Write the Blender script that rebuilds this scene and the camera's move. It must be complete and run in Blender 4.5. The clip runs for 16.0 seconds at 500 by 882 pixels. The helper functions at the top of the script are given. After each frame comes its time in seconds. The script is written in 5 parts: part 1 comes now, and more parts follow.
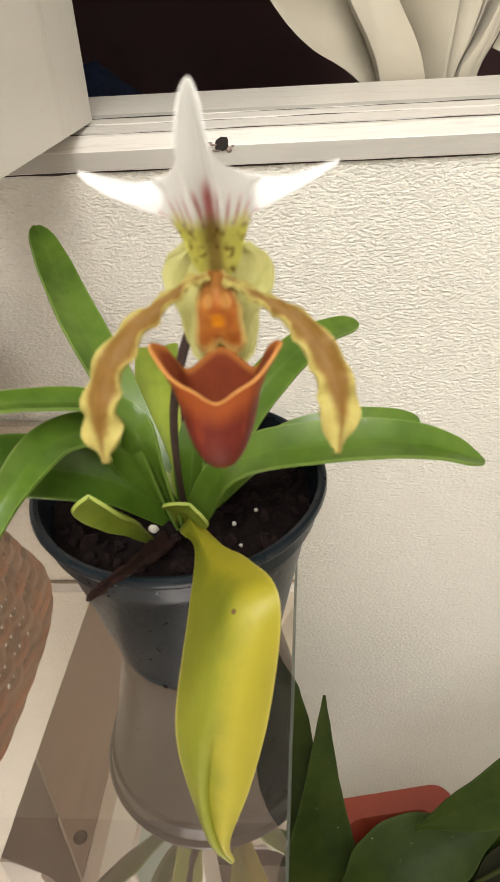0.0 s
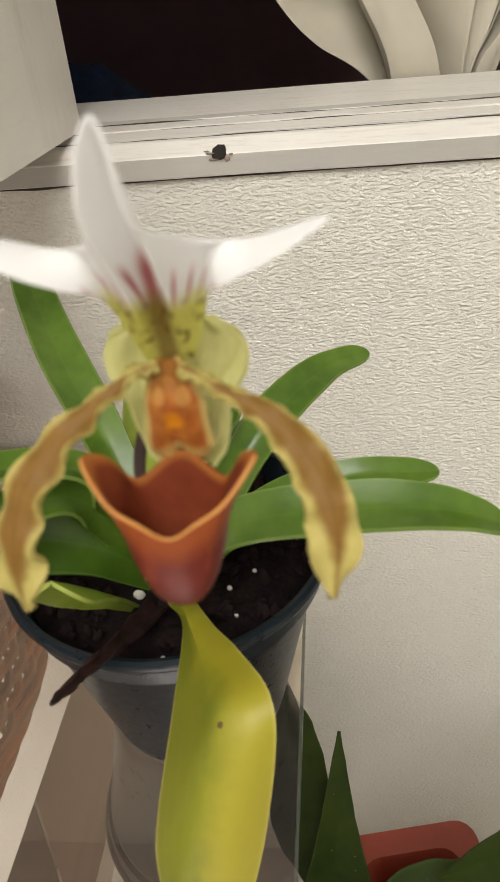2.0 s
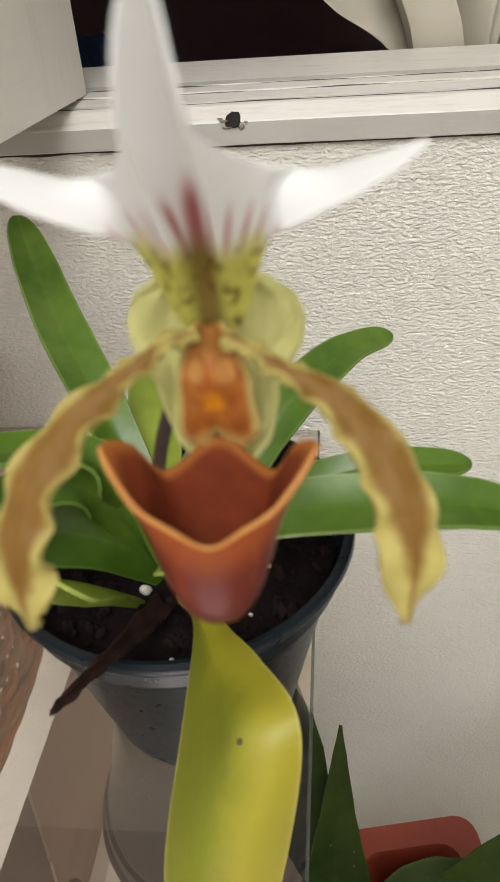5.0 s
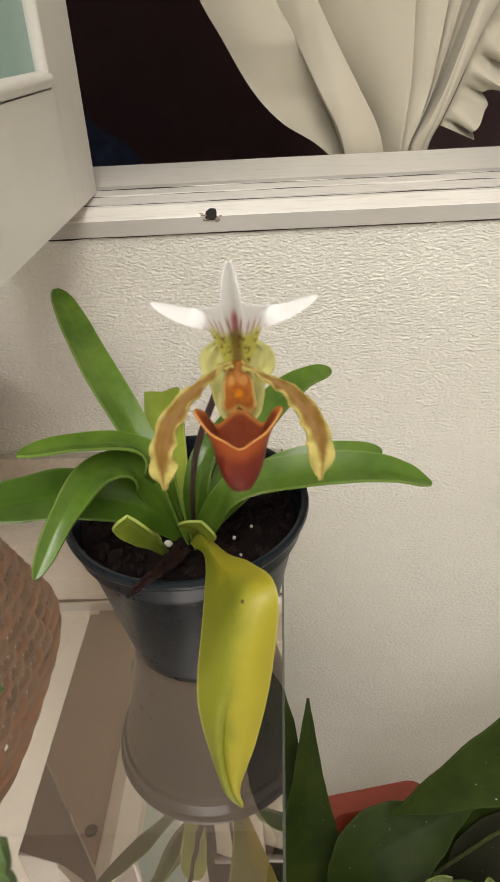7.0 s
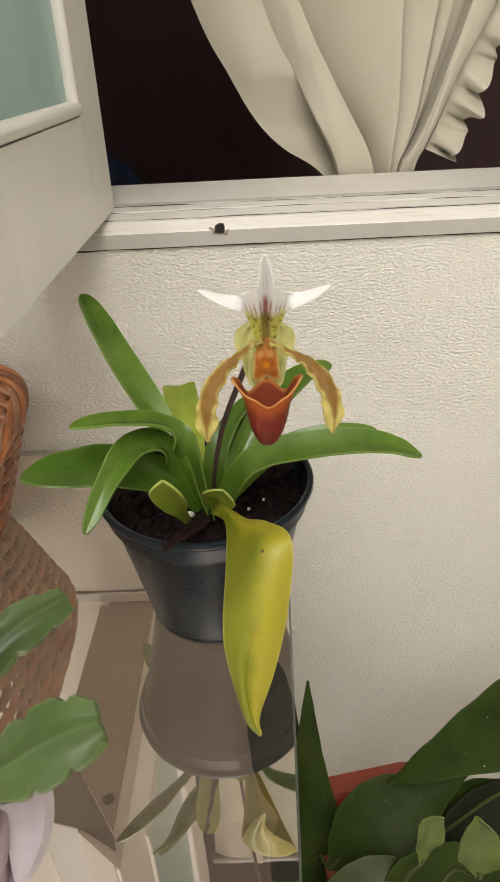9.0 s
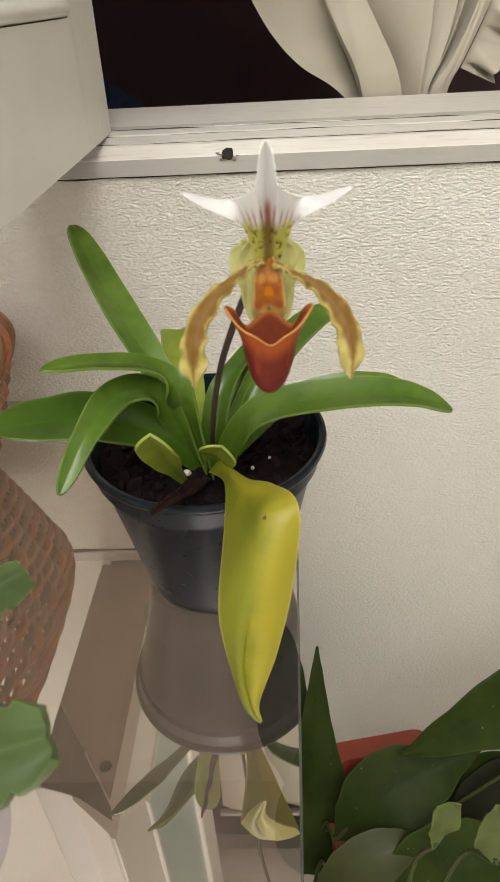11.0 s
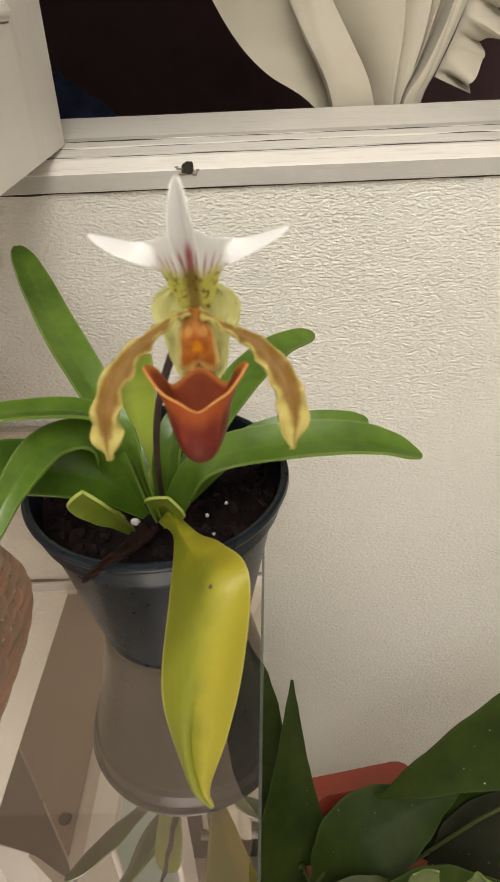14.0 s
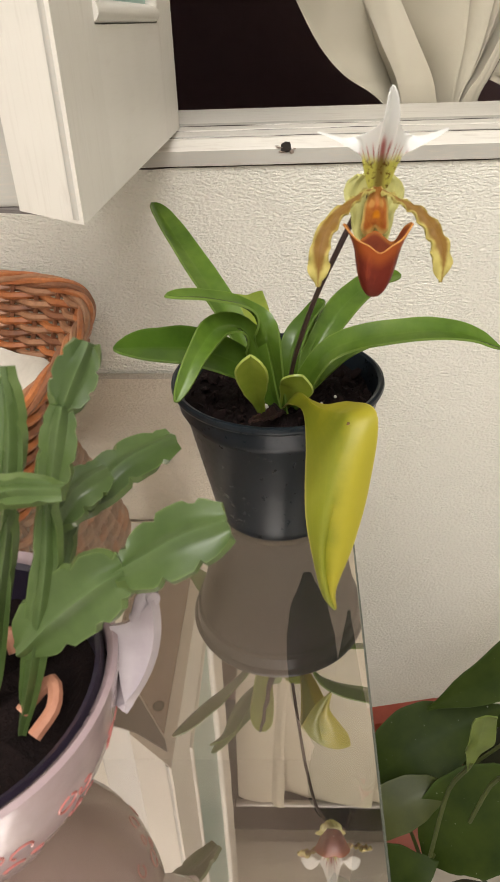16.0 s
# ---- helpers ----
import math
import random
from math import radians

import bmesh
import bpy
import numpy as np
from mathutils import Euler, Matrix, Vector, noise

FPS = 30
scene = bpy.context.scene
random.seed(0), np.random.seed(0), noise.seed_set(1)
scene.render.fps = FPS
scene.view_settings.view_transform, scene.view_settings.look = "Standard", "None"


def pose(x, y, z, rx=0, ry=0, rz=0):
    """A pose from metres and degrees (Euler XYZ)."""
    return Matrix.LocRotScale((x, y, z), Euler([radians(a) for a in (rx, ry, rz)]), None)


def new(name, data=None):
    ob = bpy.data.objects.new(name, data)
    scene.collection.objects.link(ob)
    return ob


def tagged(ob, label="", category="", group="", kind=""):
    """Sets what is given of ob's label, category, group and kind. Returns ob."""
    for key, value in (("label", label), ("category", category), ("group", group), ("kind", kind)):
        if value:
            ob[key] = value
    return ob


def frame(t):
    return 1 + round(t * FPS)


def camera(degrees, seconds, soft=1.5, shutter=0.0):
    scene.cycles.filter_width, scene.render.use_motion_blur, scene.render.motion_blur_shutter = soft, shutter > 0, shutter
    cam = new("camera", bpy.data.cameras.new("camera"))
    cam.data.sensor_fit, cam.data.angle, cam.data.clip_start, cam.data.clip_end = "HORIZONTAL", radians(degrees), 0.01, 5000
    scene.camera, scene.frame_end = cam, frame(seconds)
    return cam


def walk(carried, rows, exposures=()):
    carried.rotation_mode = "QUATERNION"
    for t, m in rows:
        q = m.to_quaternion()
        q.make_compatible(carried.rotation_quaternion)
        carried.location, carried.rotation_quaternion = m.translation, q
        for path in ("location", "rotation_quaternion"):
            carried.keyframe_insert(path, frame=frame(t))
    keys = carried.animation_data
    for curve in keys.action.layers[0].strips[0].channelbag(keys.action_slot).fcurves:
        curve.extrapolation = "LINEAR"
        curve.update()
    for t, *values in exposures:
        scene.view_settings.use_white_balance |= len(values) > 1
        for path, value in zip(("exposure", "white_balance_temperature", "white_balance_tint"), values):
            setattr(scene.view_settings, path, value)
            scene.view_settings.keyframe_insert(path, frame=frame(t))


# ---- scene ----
HEAD = 1.25
LENS = 41.4
cam = camera(LENS, 16.0, soft=1.5)
# a phone's small aperture: sharp on the pot and the wall, soft on what comes close
cam.data.dof.use_dof = True
cam.data.dof.focus_distance = 0.52
cam.data.dof.aperture_fstop = 36.0
# seconds, x, y, z, and the turn in degrees
ROWS = [
    (0.0, 0.0598, -0.2694, 1.0706, 55.83, 3.03, 2.65),
    (0.5, 0.0594, -0.2536, 1.0760, 55.47, 2.68, 2.90),
    (1.0, 0.0617, -0.2405, 1.0769, 55.01, 1.84, 3.21),
    (1.5, 0.0648, -0.2334, 1.0764, 55.08, 2.39, 3.60),
    (2.0, 0.0663, -0.2252, 1.0697, 55.57, 4.36, 3.42),
    (2.5, 0.0614, -0.2195, 1.0661, 55.34, 3.29, 3.44),
    (3.0, 0.0542, -0.2151, 1.0684, 56.27, 4.00, 4.97),
    (3.5, 0.0458, -0.2081, 1.0617, 55.04, 4.02, 5.15),
    (4.0, 0.0470, -0.2087, 1.0642, 55.61, 4.25, 5.30),
    (4.5, 0.0531, -0.2083, 1.0615, 54.37, 3.22, 3.82),
    (5.0, 0.0560, -0.2087, 1.0588, 54.33, 3.26, 3.79),
    (7.5, 0.0494, -0.3591, 1.1211, 58.43, 2.82, -0.41),
    (8.0, 0.0433, -0.3769, 1.1207, 58.61, 2.99, -0.62),
    (8.5, 0.0392, -0.3872, 1.1235, 59.10, 2.90, -0.72),
    (9.0, 0.0379, -0.3863, 1.1239, 59.31, 2.46, -0.67),
    (11.5, 0.0487, -0.3180, 1.0909, 55.11, 2.57, 0.98),
    (12.0, 0.0582, -0.2972, 1.0911, 55.46, 1.74, 0.41),
    (12.5, 0.0608, -0.2979, 1.0927, 55.64, 1.90, 0.15),
    (13.0, 0.0577, -0.2963, 1.0915, 55.48, 2.08, -0.20),
    (13.5, 0.0557, -0.2971, 1.0919, 55.48, 1.78, 0.15),
    (14.0, 0.0601, -0.3032, 1.0931, 55.80, 2.22, -0.41),
    (14.5, 0.0630, -0.3208, 1.0944, 55.89, 2.71, -1.17),
    (15.0, 0.0471, -0.3536, 1.0959, 56.05, 2.69, -0.70),
    (15.5, 0.0280, -0.3875, 1.0918, 55.75, 2.00, -0.57),
    (16.0, -0.0015, -0.4243, 1.0810, 57.61, 1.68, 1.56),
]
walk(cam, [(t, pose(*p)) for t, *p in ROWS], exposures=[(0.0, 0.24, 6500, 10), (0.5, 0.24, 6500, 10), (0.95, -0.07, 6500, 10), (1.5, -0.07, 6500, 10), (3.0, -0.12, 6150, 10), (5.2, -0.11, 6150, 10), (7.3, -0.08, 6500, 10), (9.5, -0.09, 6500, 10), (11.3, -0.11, 6400, 10), (14.0, -0.11, 6600, 10), (15.05, -0.16, 6550, 10), (15.4, 0.09, 6500, 10), (16.0, 0.06, 6500, 10)])

# ---- world and lights: night outside, a warm pendant lamp, an added upward fill ----
world = bpy.data.worlds.new("night")
world.use_nodes = True
scene.world = world
wbg = world.node_tree.nodes["Background"]
wbg.inputs["Color"].default_value = (0.02, 0.018, 0.03, 1)
wbg.inputs["Strength"].default_value = 0.05

LAMP_AT = (0.02, -1.15, 2.12)
LAMP_COLOUR = (1.0, 0.965, 0.935)
# The upward disk is added fill that lifts deep shadows via the ceiling.
for lamp_name, lamp_energy, lamp_size, lamp_pose in (("ceiling_lamp_down", 35, 1.2, pose(*LAMP_AT)), ("ceiling_fill_up", 28, 1.0, pose(LAMP_AT[0], LAMP_AT[1], LAMP_AT[2] + 0.075, 180))):
    lamp_data = bpy.data.lights.new(lamp_name, "AREA")
    lamp_data.shape, lamp_data.size = "DISK", lamp_size
    lamp_data.energy = lamp_energy
    lamp_data.color = LAMP_COLOUR
    new(lamp_name, lamp_data).matrix_world = lamp_pose

RIM = 0.867     # height of the flower pot's rim
TABLE = 0.750   # height of the glass
WALL = 0.247    # the window wall's face


def V(x, y, z):
    """A place given from the middle of the pot's rim."""
    return Vector((x, y, z + RIM))


# ---- materials ----
def nodes_of(name):
    m = bpy.data.materials.new(name)
    m.use_nodes = True
    nt = m.node_tree
    return m, nt, nt.nodes["Principled BSDF"], nt.nodes["Material Output"]


def add(nt, kind, **values):
    n = nt.nodes.new(kind)
    for key, value in values.items():
        if key in n.inputs:
            n.inputs[key].default_value = value
    return n


def noise_node(nt, scale, detail=4.0, rough=0.55, stretch=None, coord="Object"):
    tc = nt.nodes.new("ShaderNodeTexCoord")
    n = add(nt, "ShaderNodeTexNoise", Scale=scale, Detail=detail, Roughness=rough)
    if stretch:
        mp = nt.nodes.new("ShaderNodeMapping")
        mp.inputs["Scale"].default_value = stretch
        nt.links.new(tc.outputs[coord], mp.inputs["Vector"])
        nt.links.new(mp.outputs["Vector"], n.inputs["Vector"])
    else:
        nt.links.new(tc.outputs[coord], n.inputs["Vector"])
    return n


def ramp(nt, source, stops):
    r = nt.nodes.new("ShaderNodeValToRGB")
    els = r.color_ramp.elements
    while len(els) < len(stops):
        els.new(0.5)
    for e, (p, c) in zip(els, stops):
        e.position = p
        e.color = (*c, 1) if len(c) == 3 else c
    nt.links.new(source, r.inputs["Fac"])
    return r


def mix(nt, fac, a, b, mode="MIX"):
    m = nt.nodes.new("ShaderNodeMix")
    m.data_type, m.blend_type = "RGBA", mode
    for value, sock in ((fac, m.inputs[0]), (a, m.inputs[6]), (b, m.inputs[7])):
        if isinstance(value, (int, float)):
            sock.default_value = value
        elif isinstance(value, tuple):
            sock.default_value = (*value, 1)
        else:
            nt.links.new(value, sock)
    return m.outputs[2]


def math_node(nt, op, a, b=0.0, clamp=False):
    m = nt.nodes.new("ShaderNodeMath")
    m.operation, m.use_clamp = op, clamp
    for value, sock in ((a, m.inputs[0]), (b, m.inputs[1])):
        if isinstance(value, (int, float)):
            sock.default_value = value
        else:
            nt.links.new(value, sock)
    return m.outputs[0]


def smooth_step(nt, value, lo, hi):
    m = nt.nodes.new("ShaderNodeMapRange")
    m.interpolation_type = "SMOOTHSTEP"
    m.inputs["From Min"].default_value, m.inputs["From Max"].default_value = lo, hi
    nt.links.new(value, m.inputs["Value"])
    return m.outputs["Result"]


def bump(nt, bsdf, height, strength, distance):
    b = add(nt, "ShaderNodeBump", Strength=strength, Distance=distance)
    nt.links.new(height, b.inputs["Height"])
    nt.links.new(b.outputs["Normal"], bsdf.inputs["Normal"])


def uv_node(nt):
    n = nt.nodes.new("ShaderNodeUVMap")
    n.uv_map = "UVMap"
    s = nt.nodes.new("ShaderNodeSeparateXYZ")
    nt.links.new(n.outputs["UV"], s.inputs["Vector"])
    return s.outputs["X"], s.outputs["Y"]


def surface(name, dark, light, rough=0.6, scale=12.0, fine=90.0, relief=0.2, depth=0.001, stretch=None, metal=0.0, spec=0.5, coat=0.0, sub=0.0):
    """A surface that varies at two scales, with fine relief."""
    m, nt, b, _ = nodes_of(name)
    big = noise_node(nt, scale, 3, 0.6, stretch)
    small = noise_node(nt, fine, 5, 0.6, stretch)
    both = math_node(nt, "ADD", math_node(nt, "MULTIPLY", big.outputs["Fac"], 0.6), math_node(nt, "MULTIPLY", small.outputs["Fac"], 0.4))
    col = ramp(nt, both, [(0.32, dark), (0.68, light)])
    nt.links.new(col.outputs["Color"], b.inputs["Base Color"])
    r = math_node(nt, "ADD", rough - 0.1, math_node(nt, "MULTIPLY", small.outputs["Fac"], 0.2))
    nt.links.new(r, b.inputs["Roughness"])
    b.inputs["Metallic"].default_value = metal
    b.inputs["Specular IOR Level"].default_value = spec
    b.inputs["Coat Weight"].default_value = coat
    if sub:
        b.inputs["Subsurface Weight"].default_value = sub
        b.inputs["Subsurface Radius"].default_value = (0.004, 0.003, 0.002)
        b.inputs["Subsurface Scale"].default_value = 0.6
    if relief:
        bump(nt, b, small.outputs["Fac"], relief, depth)
    return m


def stucco_material():
    """Painted plaster with fine ridges that run along the wall, worn smooth in patches."""
    m, nt, b, _ = nodes_of("white_stucco")
    ridges = noise_node(nt, 400, 3, 0.5, (0.62, 1.0, 1.25))
    ridges.inputs["Distortion"].default_value = 0.25
    lumps = noise_node(nt, 120, 3, 0.6, (0.7, 1.0, 1.1))
    crumbs = noise_node(nt, 1100, 3, 0.65)
    patch = noise_node(nt, 11, 4, 0.65)
    stain = noise_node(nt, 3.2, 4, 0.65)
    amount = ramp(nt, patch.outputs["Fac"], [(0.36, (0.85, 0.85, 0.85)), (0.58, (1, 1, 1))])
    h = math_node(nt, "MULTIPLY", math_node(nt, "SUBTRACT", ridges.outputs["Fac"], 0.5), amount.outputs["Color"])
    h = math_node(nt, "ADD", h, math_node(nt, "MULTIPLY", lumps.outputs["Fac"], 0.12))
    h = math_node(nt, "ADD", h, math_node(nt, "MULTIPLY", crumbs.outputs["Fac"], 0.10))
    col = ramp(nt, stain.outputs["Fac"], [(0.30, (0.80, 0.775, 0.685)), (0.70, (0.835, 0.815, 0.73))])
    dirt = mix(nt, math_node(nt, "MULTIPLY", math_node(nt, "SUBTRACT", 1.0, ridges.outputs["Fac"]), 0.06), col.outputs["Color"], (0.45, 0.41, 0.35))
    nt.links.new(dirt, b.inputs["Base Color"])
    b.inputs["Roughness"].default_value = 0.7
    b.inputs["Specular IOR Level"].default_value = 0.2
    bump(nt, b, h, 1.0, 0.0042)
    return m


def painted_wood_material(name, tint=(0.76, 0.73, 0.67), low=(0.68, 0.64, 0.57), along="x", streaks=0.40, wearing=0.24, brushing=420):
    """Old gloss paint with brush marks, cracks and worn spots."""
    m, nt, b, _ = nodes_of(name)
    stretch = {"x": (0.06, 1, 1), "y": (1, 0.06, 1), "z": (1, 1, 0.06)}[along]
    brush = noise_node(nt, brushing, 3, 0.6, stretch)
    wear = noise_node(nt, 38, 5, 0.7, tuple(0.3 if s < 1 else 1 for s in stretch))
    big = noise_node(nt, 6, 3, 0.6)
    col = ramp(nt, big.outputs["Fac"], [(0.3, low), (0.7, tint)])
    worn = ramp(nt, wear.outputs["Fac"], [(0.60, (0, 0, 0)), (0.72, (1, 1, 1))])
    c = mix(nt, math_node(nt, "MULTIPLY", worn.outputs["Color"], wearing), col.outputs["Color"], (0.42, 0.36, 0.28))
    streak = ramp(nt, brush.outputs["Fac"], [(0.53, (0, 0, 0)), (0.66, (1, 1, 1))])
    c = mix(nt, math_node(nt, "MULTIPLY", streak.outputs["Color"], streaks), c, (0.50, 0.45, 0.38))
    nt.links.new(c, b.inputs["Base Color"])
    b.inputs["Roughness"].default_value = 0.38
    h = math_node(nt, "ADD", math_node(nt, "MULTIPLY", brush.outputs["Fac"], 0.5), math_node(nt, "MULTIPLY", wear.outputs["Fac"], 0.5))
    bump(nt, b, h, 0.35, 0.0008)
    return m


def leaf_material(name, dark, light, edge, vein=(0.30, 0.42, 0.10), rough=0.27, pale=0.05, translucent=0.25, specks=0.0):
    """A strap leaf: darker flanks, a pale midrib and margin, faint parallel veins."""
    m, nt, b, out = nodes_of(name)
    u, v = uv_node(nt)
    side = math_node(nt, "ABSOLUTE", math_node(nt, "SUBTRACT", u, 0.5))
    big = noise_node(nt, 26, 4, 0.6)
    fine = noise_node(nt, 240, 4, 0.6)
    base = ramp(nt, big.outputs["Fac"], [(0.30, dark), (0.72, light)])
    wave = add(nt, "ShaderNodeTexWave", Scale=9.0, Distortion=0.6)
    wave.bands_direction = "X"
    uvn = nt.nodes.new("ShaderNodeUVMap")
    uvn.uv_map = "UVMap"
    nt.links.new(uvn.outputs["UV"], wave.inputs["Vector"])
    c = mix(nt, math_node(nt, "MULTIPLY", wave.outputs["Fac"], 0.06), base.outputs["Color"], light)
    rib = math_node(nt, "SUBTRACT", 1.0, smooth_step(nt, side, 0.0, 0.045))
    c = mix(nt, math_node(nt, "MULTIPLY", rib, pale), c, vein)
    rim_f = smooth_step(nt, side, 0.455, 0.495)
    c = mix(nt, math_node(nt, "MULTIPLY", rim_f, 0.45), c, edge)
    c = mix(nt, math_node(nt, "MULTIPLY", fine.outputs["Fac"], 0.10), c, dark)
    if specks:
        dust = noise_node(nt, 330, 1, 0.5)
        c = mix(nt, math_node(nt, "MULTIPLY", smooth_step(nt, dust.outputs["Fac"], 0.77, 0.82), specks), c, (0.55, 0.55, 0.48))
    nt.links.new(c, b.inputs["Base Color"])
    b.inputs["Roughness"].default_value = rough
    b.inputs["Specular IOR Level"].default_value = 0.5
    bump(nt, b, fine.outputs["Fac"], 0.12, 0.0004)
    tr = nt.nodes.new("ShaderNodeBsdfTranslucent")
    nt.links.new(c, tr.inputs["Color"])
    ms = nt.nodes.new("ShaderNodeMixShader")
    ms.inputs[0].default_value = translucent
    nt.links.new(b.outputs[0], ms.inputs[1])
    nt.links.new(tr.outputs[0], ms.inputs[2])
    nt.links.new(ms.outputs[0], out.inputs["Surface"])
    return m


def petal_finish(nt, b, out, colour, rough=0.45, translucent=0.3, relief=0.2):
    nt.links.new(colour, b.inputs["Base Color"])
    b.inputs["Roughness"].default_value = rough
    fine = noise_node(nt, 700, 3, 0.6)
    bump(nt, b, fine.outputs["Fac"], relief, 0.0003)
    tr = nt.nodes.new("ShaderNodeBsdfTranslucent")
    nt.links.new(colour, tr.inputs["Color"])
    ms = nt.nodes.new("ShaderNodeMixShader")
    ms.inputs[0].default_value = translucent
    nt.links.new(b.outputs[0], ms.inputs[1])
    nt.links.new(tr.outputs[0], ms.inputs[2])
    nt.links.new(ms.outputs[0], out.inputs["Surface"])


def dorsal_material():
    """Green and spotted at the foot, purple-red stripes, then pure white. UV: side in 0 to 1, height in 0 to 1."""
    m, nt, b, out = nodes_of("dorsal_sepal_skin")
    u, v = uv_node(nt)
    s = math_node(nt, "SUBTRACT", u, 0.5)
    side = math_node(nt, "ABSOLUTE", s)
    white = (0.97, 0.97, 0.96)
    blot = noise_node(nt, 520, 2, 0.5)
    green = mix(nt, smooth_step(nt, blot.outputs["Fac"], 0.54, 0.66), (0.74, 0.72, 0.20), (0.26, 0.18, 0.03))
    midrib = math_node(nt, "SUBTRACT", 1.0, smooth_step(nt, side, 0.014, 0.05))
    green = mix(nt, math_node(nt, "MULTIPLY", midrib, 0.7), green, (0.22, 0.10, 0.02))
    # stripes fan out from the foot: side over height is constant along one
    fan = math_node(nt, "DIVIDE", s, math_node(nt, "ADD", v, 0.06))
    stripe = math_node(nt, "ABSOLUTE", math_node(nt, "SINE", math_node(nt, "MULTIPLY", fan, 40.0)))
    line = math_node(nt, "SUBTRACT", 1.0, smooth_step(nt, stripe, 0.20, 0.5))
    wide = math_node(nt, "SUBTRACT", 1.0, smooth_step(nt, side, 0.008, 0.030))
    line = math_node(nt, "MAXIMUM", line, wide)
    fade = math_node(nt, "SUBTRACT", 1.0, smooth_step(nt, math_node(nt, "ADD", v, math_node(nt, "MULTIPLY", side, 0.7)), 0.46, 0.59))
    line = math_node(nt, "MULTIPLY", line, fade)
    line = math_node(nt, "MULTIPLY", line, math_node(nt, "SUBTRACT", 1.0, smooth_step(nt, side, 0.17, 0.22)))
    up = mix(nt, math_node(nt, "MULTIPLY", line, 0.80), white, (0.50, 0.09, 0.09))
    haze = math_node(nt, "ADD", v, math_node(nt, "MULTIPLY", blot.outputs["Fac"], 0.05))
    haze = math_node(nt, "ADD", haze, math_node(nt, "MULTIPLY", smooth_step(nt, side, 0.15, 0.24), 0.25))
    c = mix(nt, smooth_step(nt, haze, 0.31, 0.43), green, up)
    petal_finish(nt, b, out, c, 0.7, 0.56, 0.08)
    b.inputs["Specular IOR Level"].default_value = 0.2
    return m


def side_petal_material():
    """Tawny along the middle, yellow at the waved margin and towards the tip."""
    m, nt, b, out = nodes_of("side_petal_skin")
    u, v = uv_node(nt)
    side = math_node(nt, "ABSOLUTE", math_node(nt, "SUBTRACT", u, 0.46))
    mott = noise_node(nt, 330, 3, 0.6)
    tawny = mix(nt, mott.outputs["Fac"], (0.175, 0.088, 0.014), (0.26, 0.140, 0.028))
    yellow = mix(nt, mott.outputs["Fac"], (0.40, 0.33, 0.08), (0.54, 0.46, 0.15))
    reach = math_node(nt, "SUBTRACT", 0.41, math_node(nt, "MULTIPLY", smooth_step(nt, v, 0.66, 0.98), 0.36))
    reach = math_node(nt, "SUBTRACT", reach, math_node(nt, "MULTIPLY", math_node(nt, "SUBTRACT", 1.0, smooth_step(nt, v, 0.12, 0.34)), 0.30))
    edge = math_node(nt, "SUBTRACT", side, reach)
    edge = math_node(nt, "ADD", edge, math_node(nt, "MULTIPLY", math_node(nt, "SUBTRACT", mott.outputs["Fac"], 0.5), 0.16))
    c = mix(nt, smooth_step(nt, edge, -0.13, 0.11), tawny, yellow)
    rib = math_node(nt, "SUBTRACT", 1.0, smooth_step(nt, side, 0.0, 0.05))
    c = mix(nt, math_node(nt, "MULTIPLY", rib, 0.3), c, (0.16, 0.06, 0.012))
    petal_finish(nt, b, out, c, 0.55, 0.22)
    b.inputs["Specular IOR Level"].default_value = 0.25
    return m


def lower_sepal_material():
    m, nt, b, out = nodes_of("lower_sepal_skin")
    u, v = uv_node(nt)
    mott = noise_node(nt, 300, 3, 0.6)
    c = mix(nt, mott.outputs["Fac"], (0.57, 0.56, 0.18), (0.73, 0.70, 0.30))
    wave = math_node(nt, "ABSOLUTE", math_node(nt, "SINE", math_node(nt, "MULTIPLY", u, 40.0)))
    c = mix(nt, math_node(nt, "MULTIPLY", math_node(nt, "SUBTRACT", 1.0, smooth_step(nt, wave, 0.1, 0.5)), 0.06), c, (0.34, 0.40, 0.08))
    petal_finish(nt, b, out, c, 0.6, 0.22)
    return m


def pouch_material():
    """Glossy red-brown slipper with an orange-buff lip. UV: round in 0 to 1, foot to lip in 0 to 1."""
    m, nt, b, out = nodes_of("pouch_skin")
    u, v = uv_node(nt)
    mott = noise_node(nt, 240, 4, 0.6)
    veins = noise_node(nt, 90, 3, 0.6, (3, 3, 0.5))
    c = mix(nt, mott.outputs["Fac"], (0.095, 0.011, 0.007), (0.16, 0.024, 0.013))
    c = mix(nt, smooth_step(nt, veins.outputs["Fac"], 0.5, 0.72), c, (0.25, 0.05, 0.018))
    c = mix(nt, smooth_step(nt, v, 0.60, 0.95), c, (0.27, 0.062, 0.014))
    petal_finish(nt, b, out, c, 0.42, 0.04, 0.12)
    b.inputs["Specular IOR Level"].default_value = 0.13
    return m


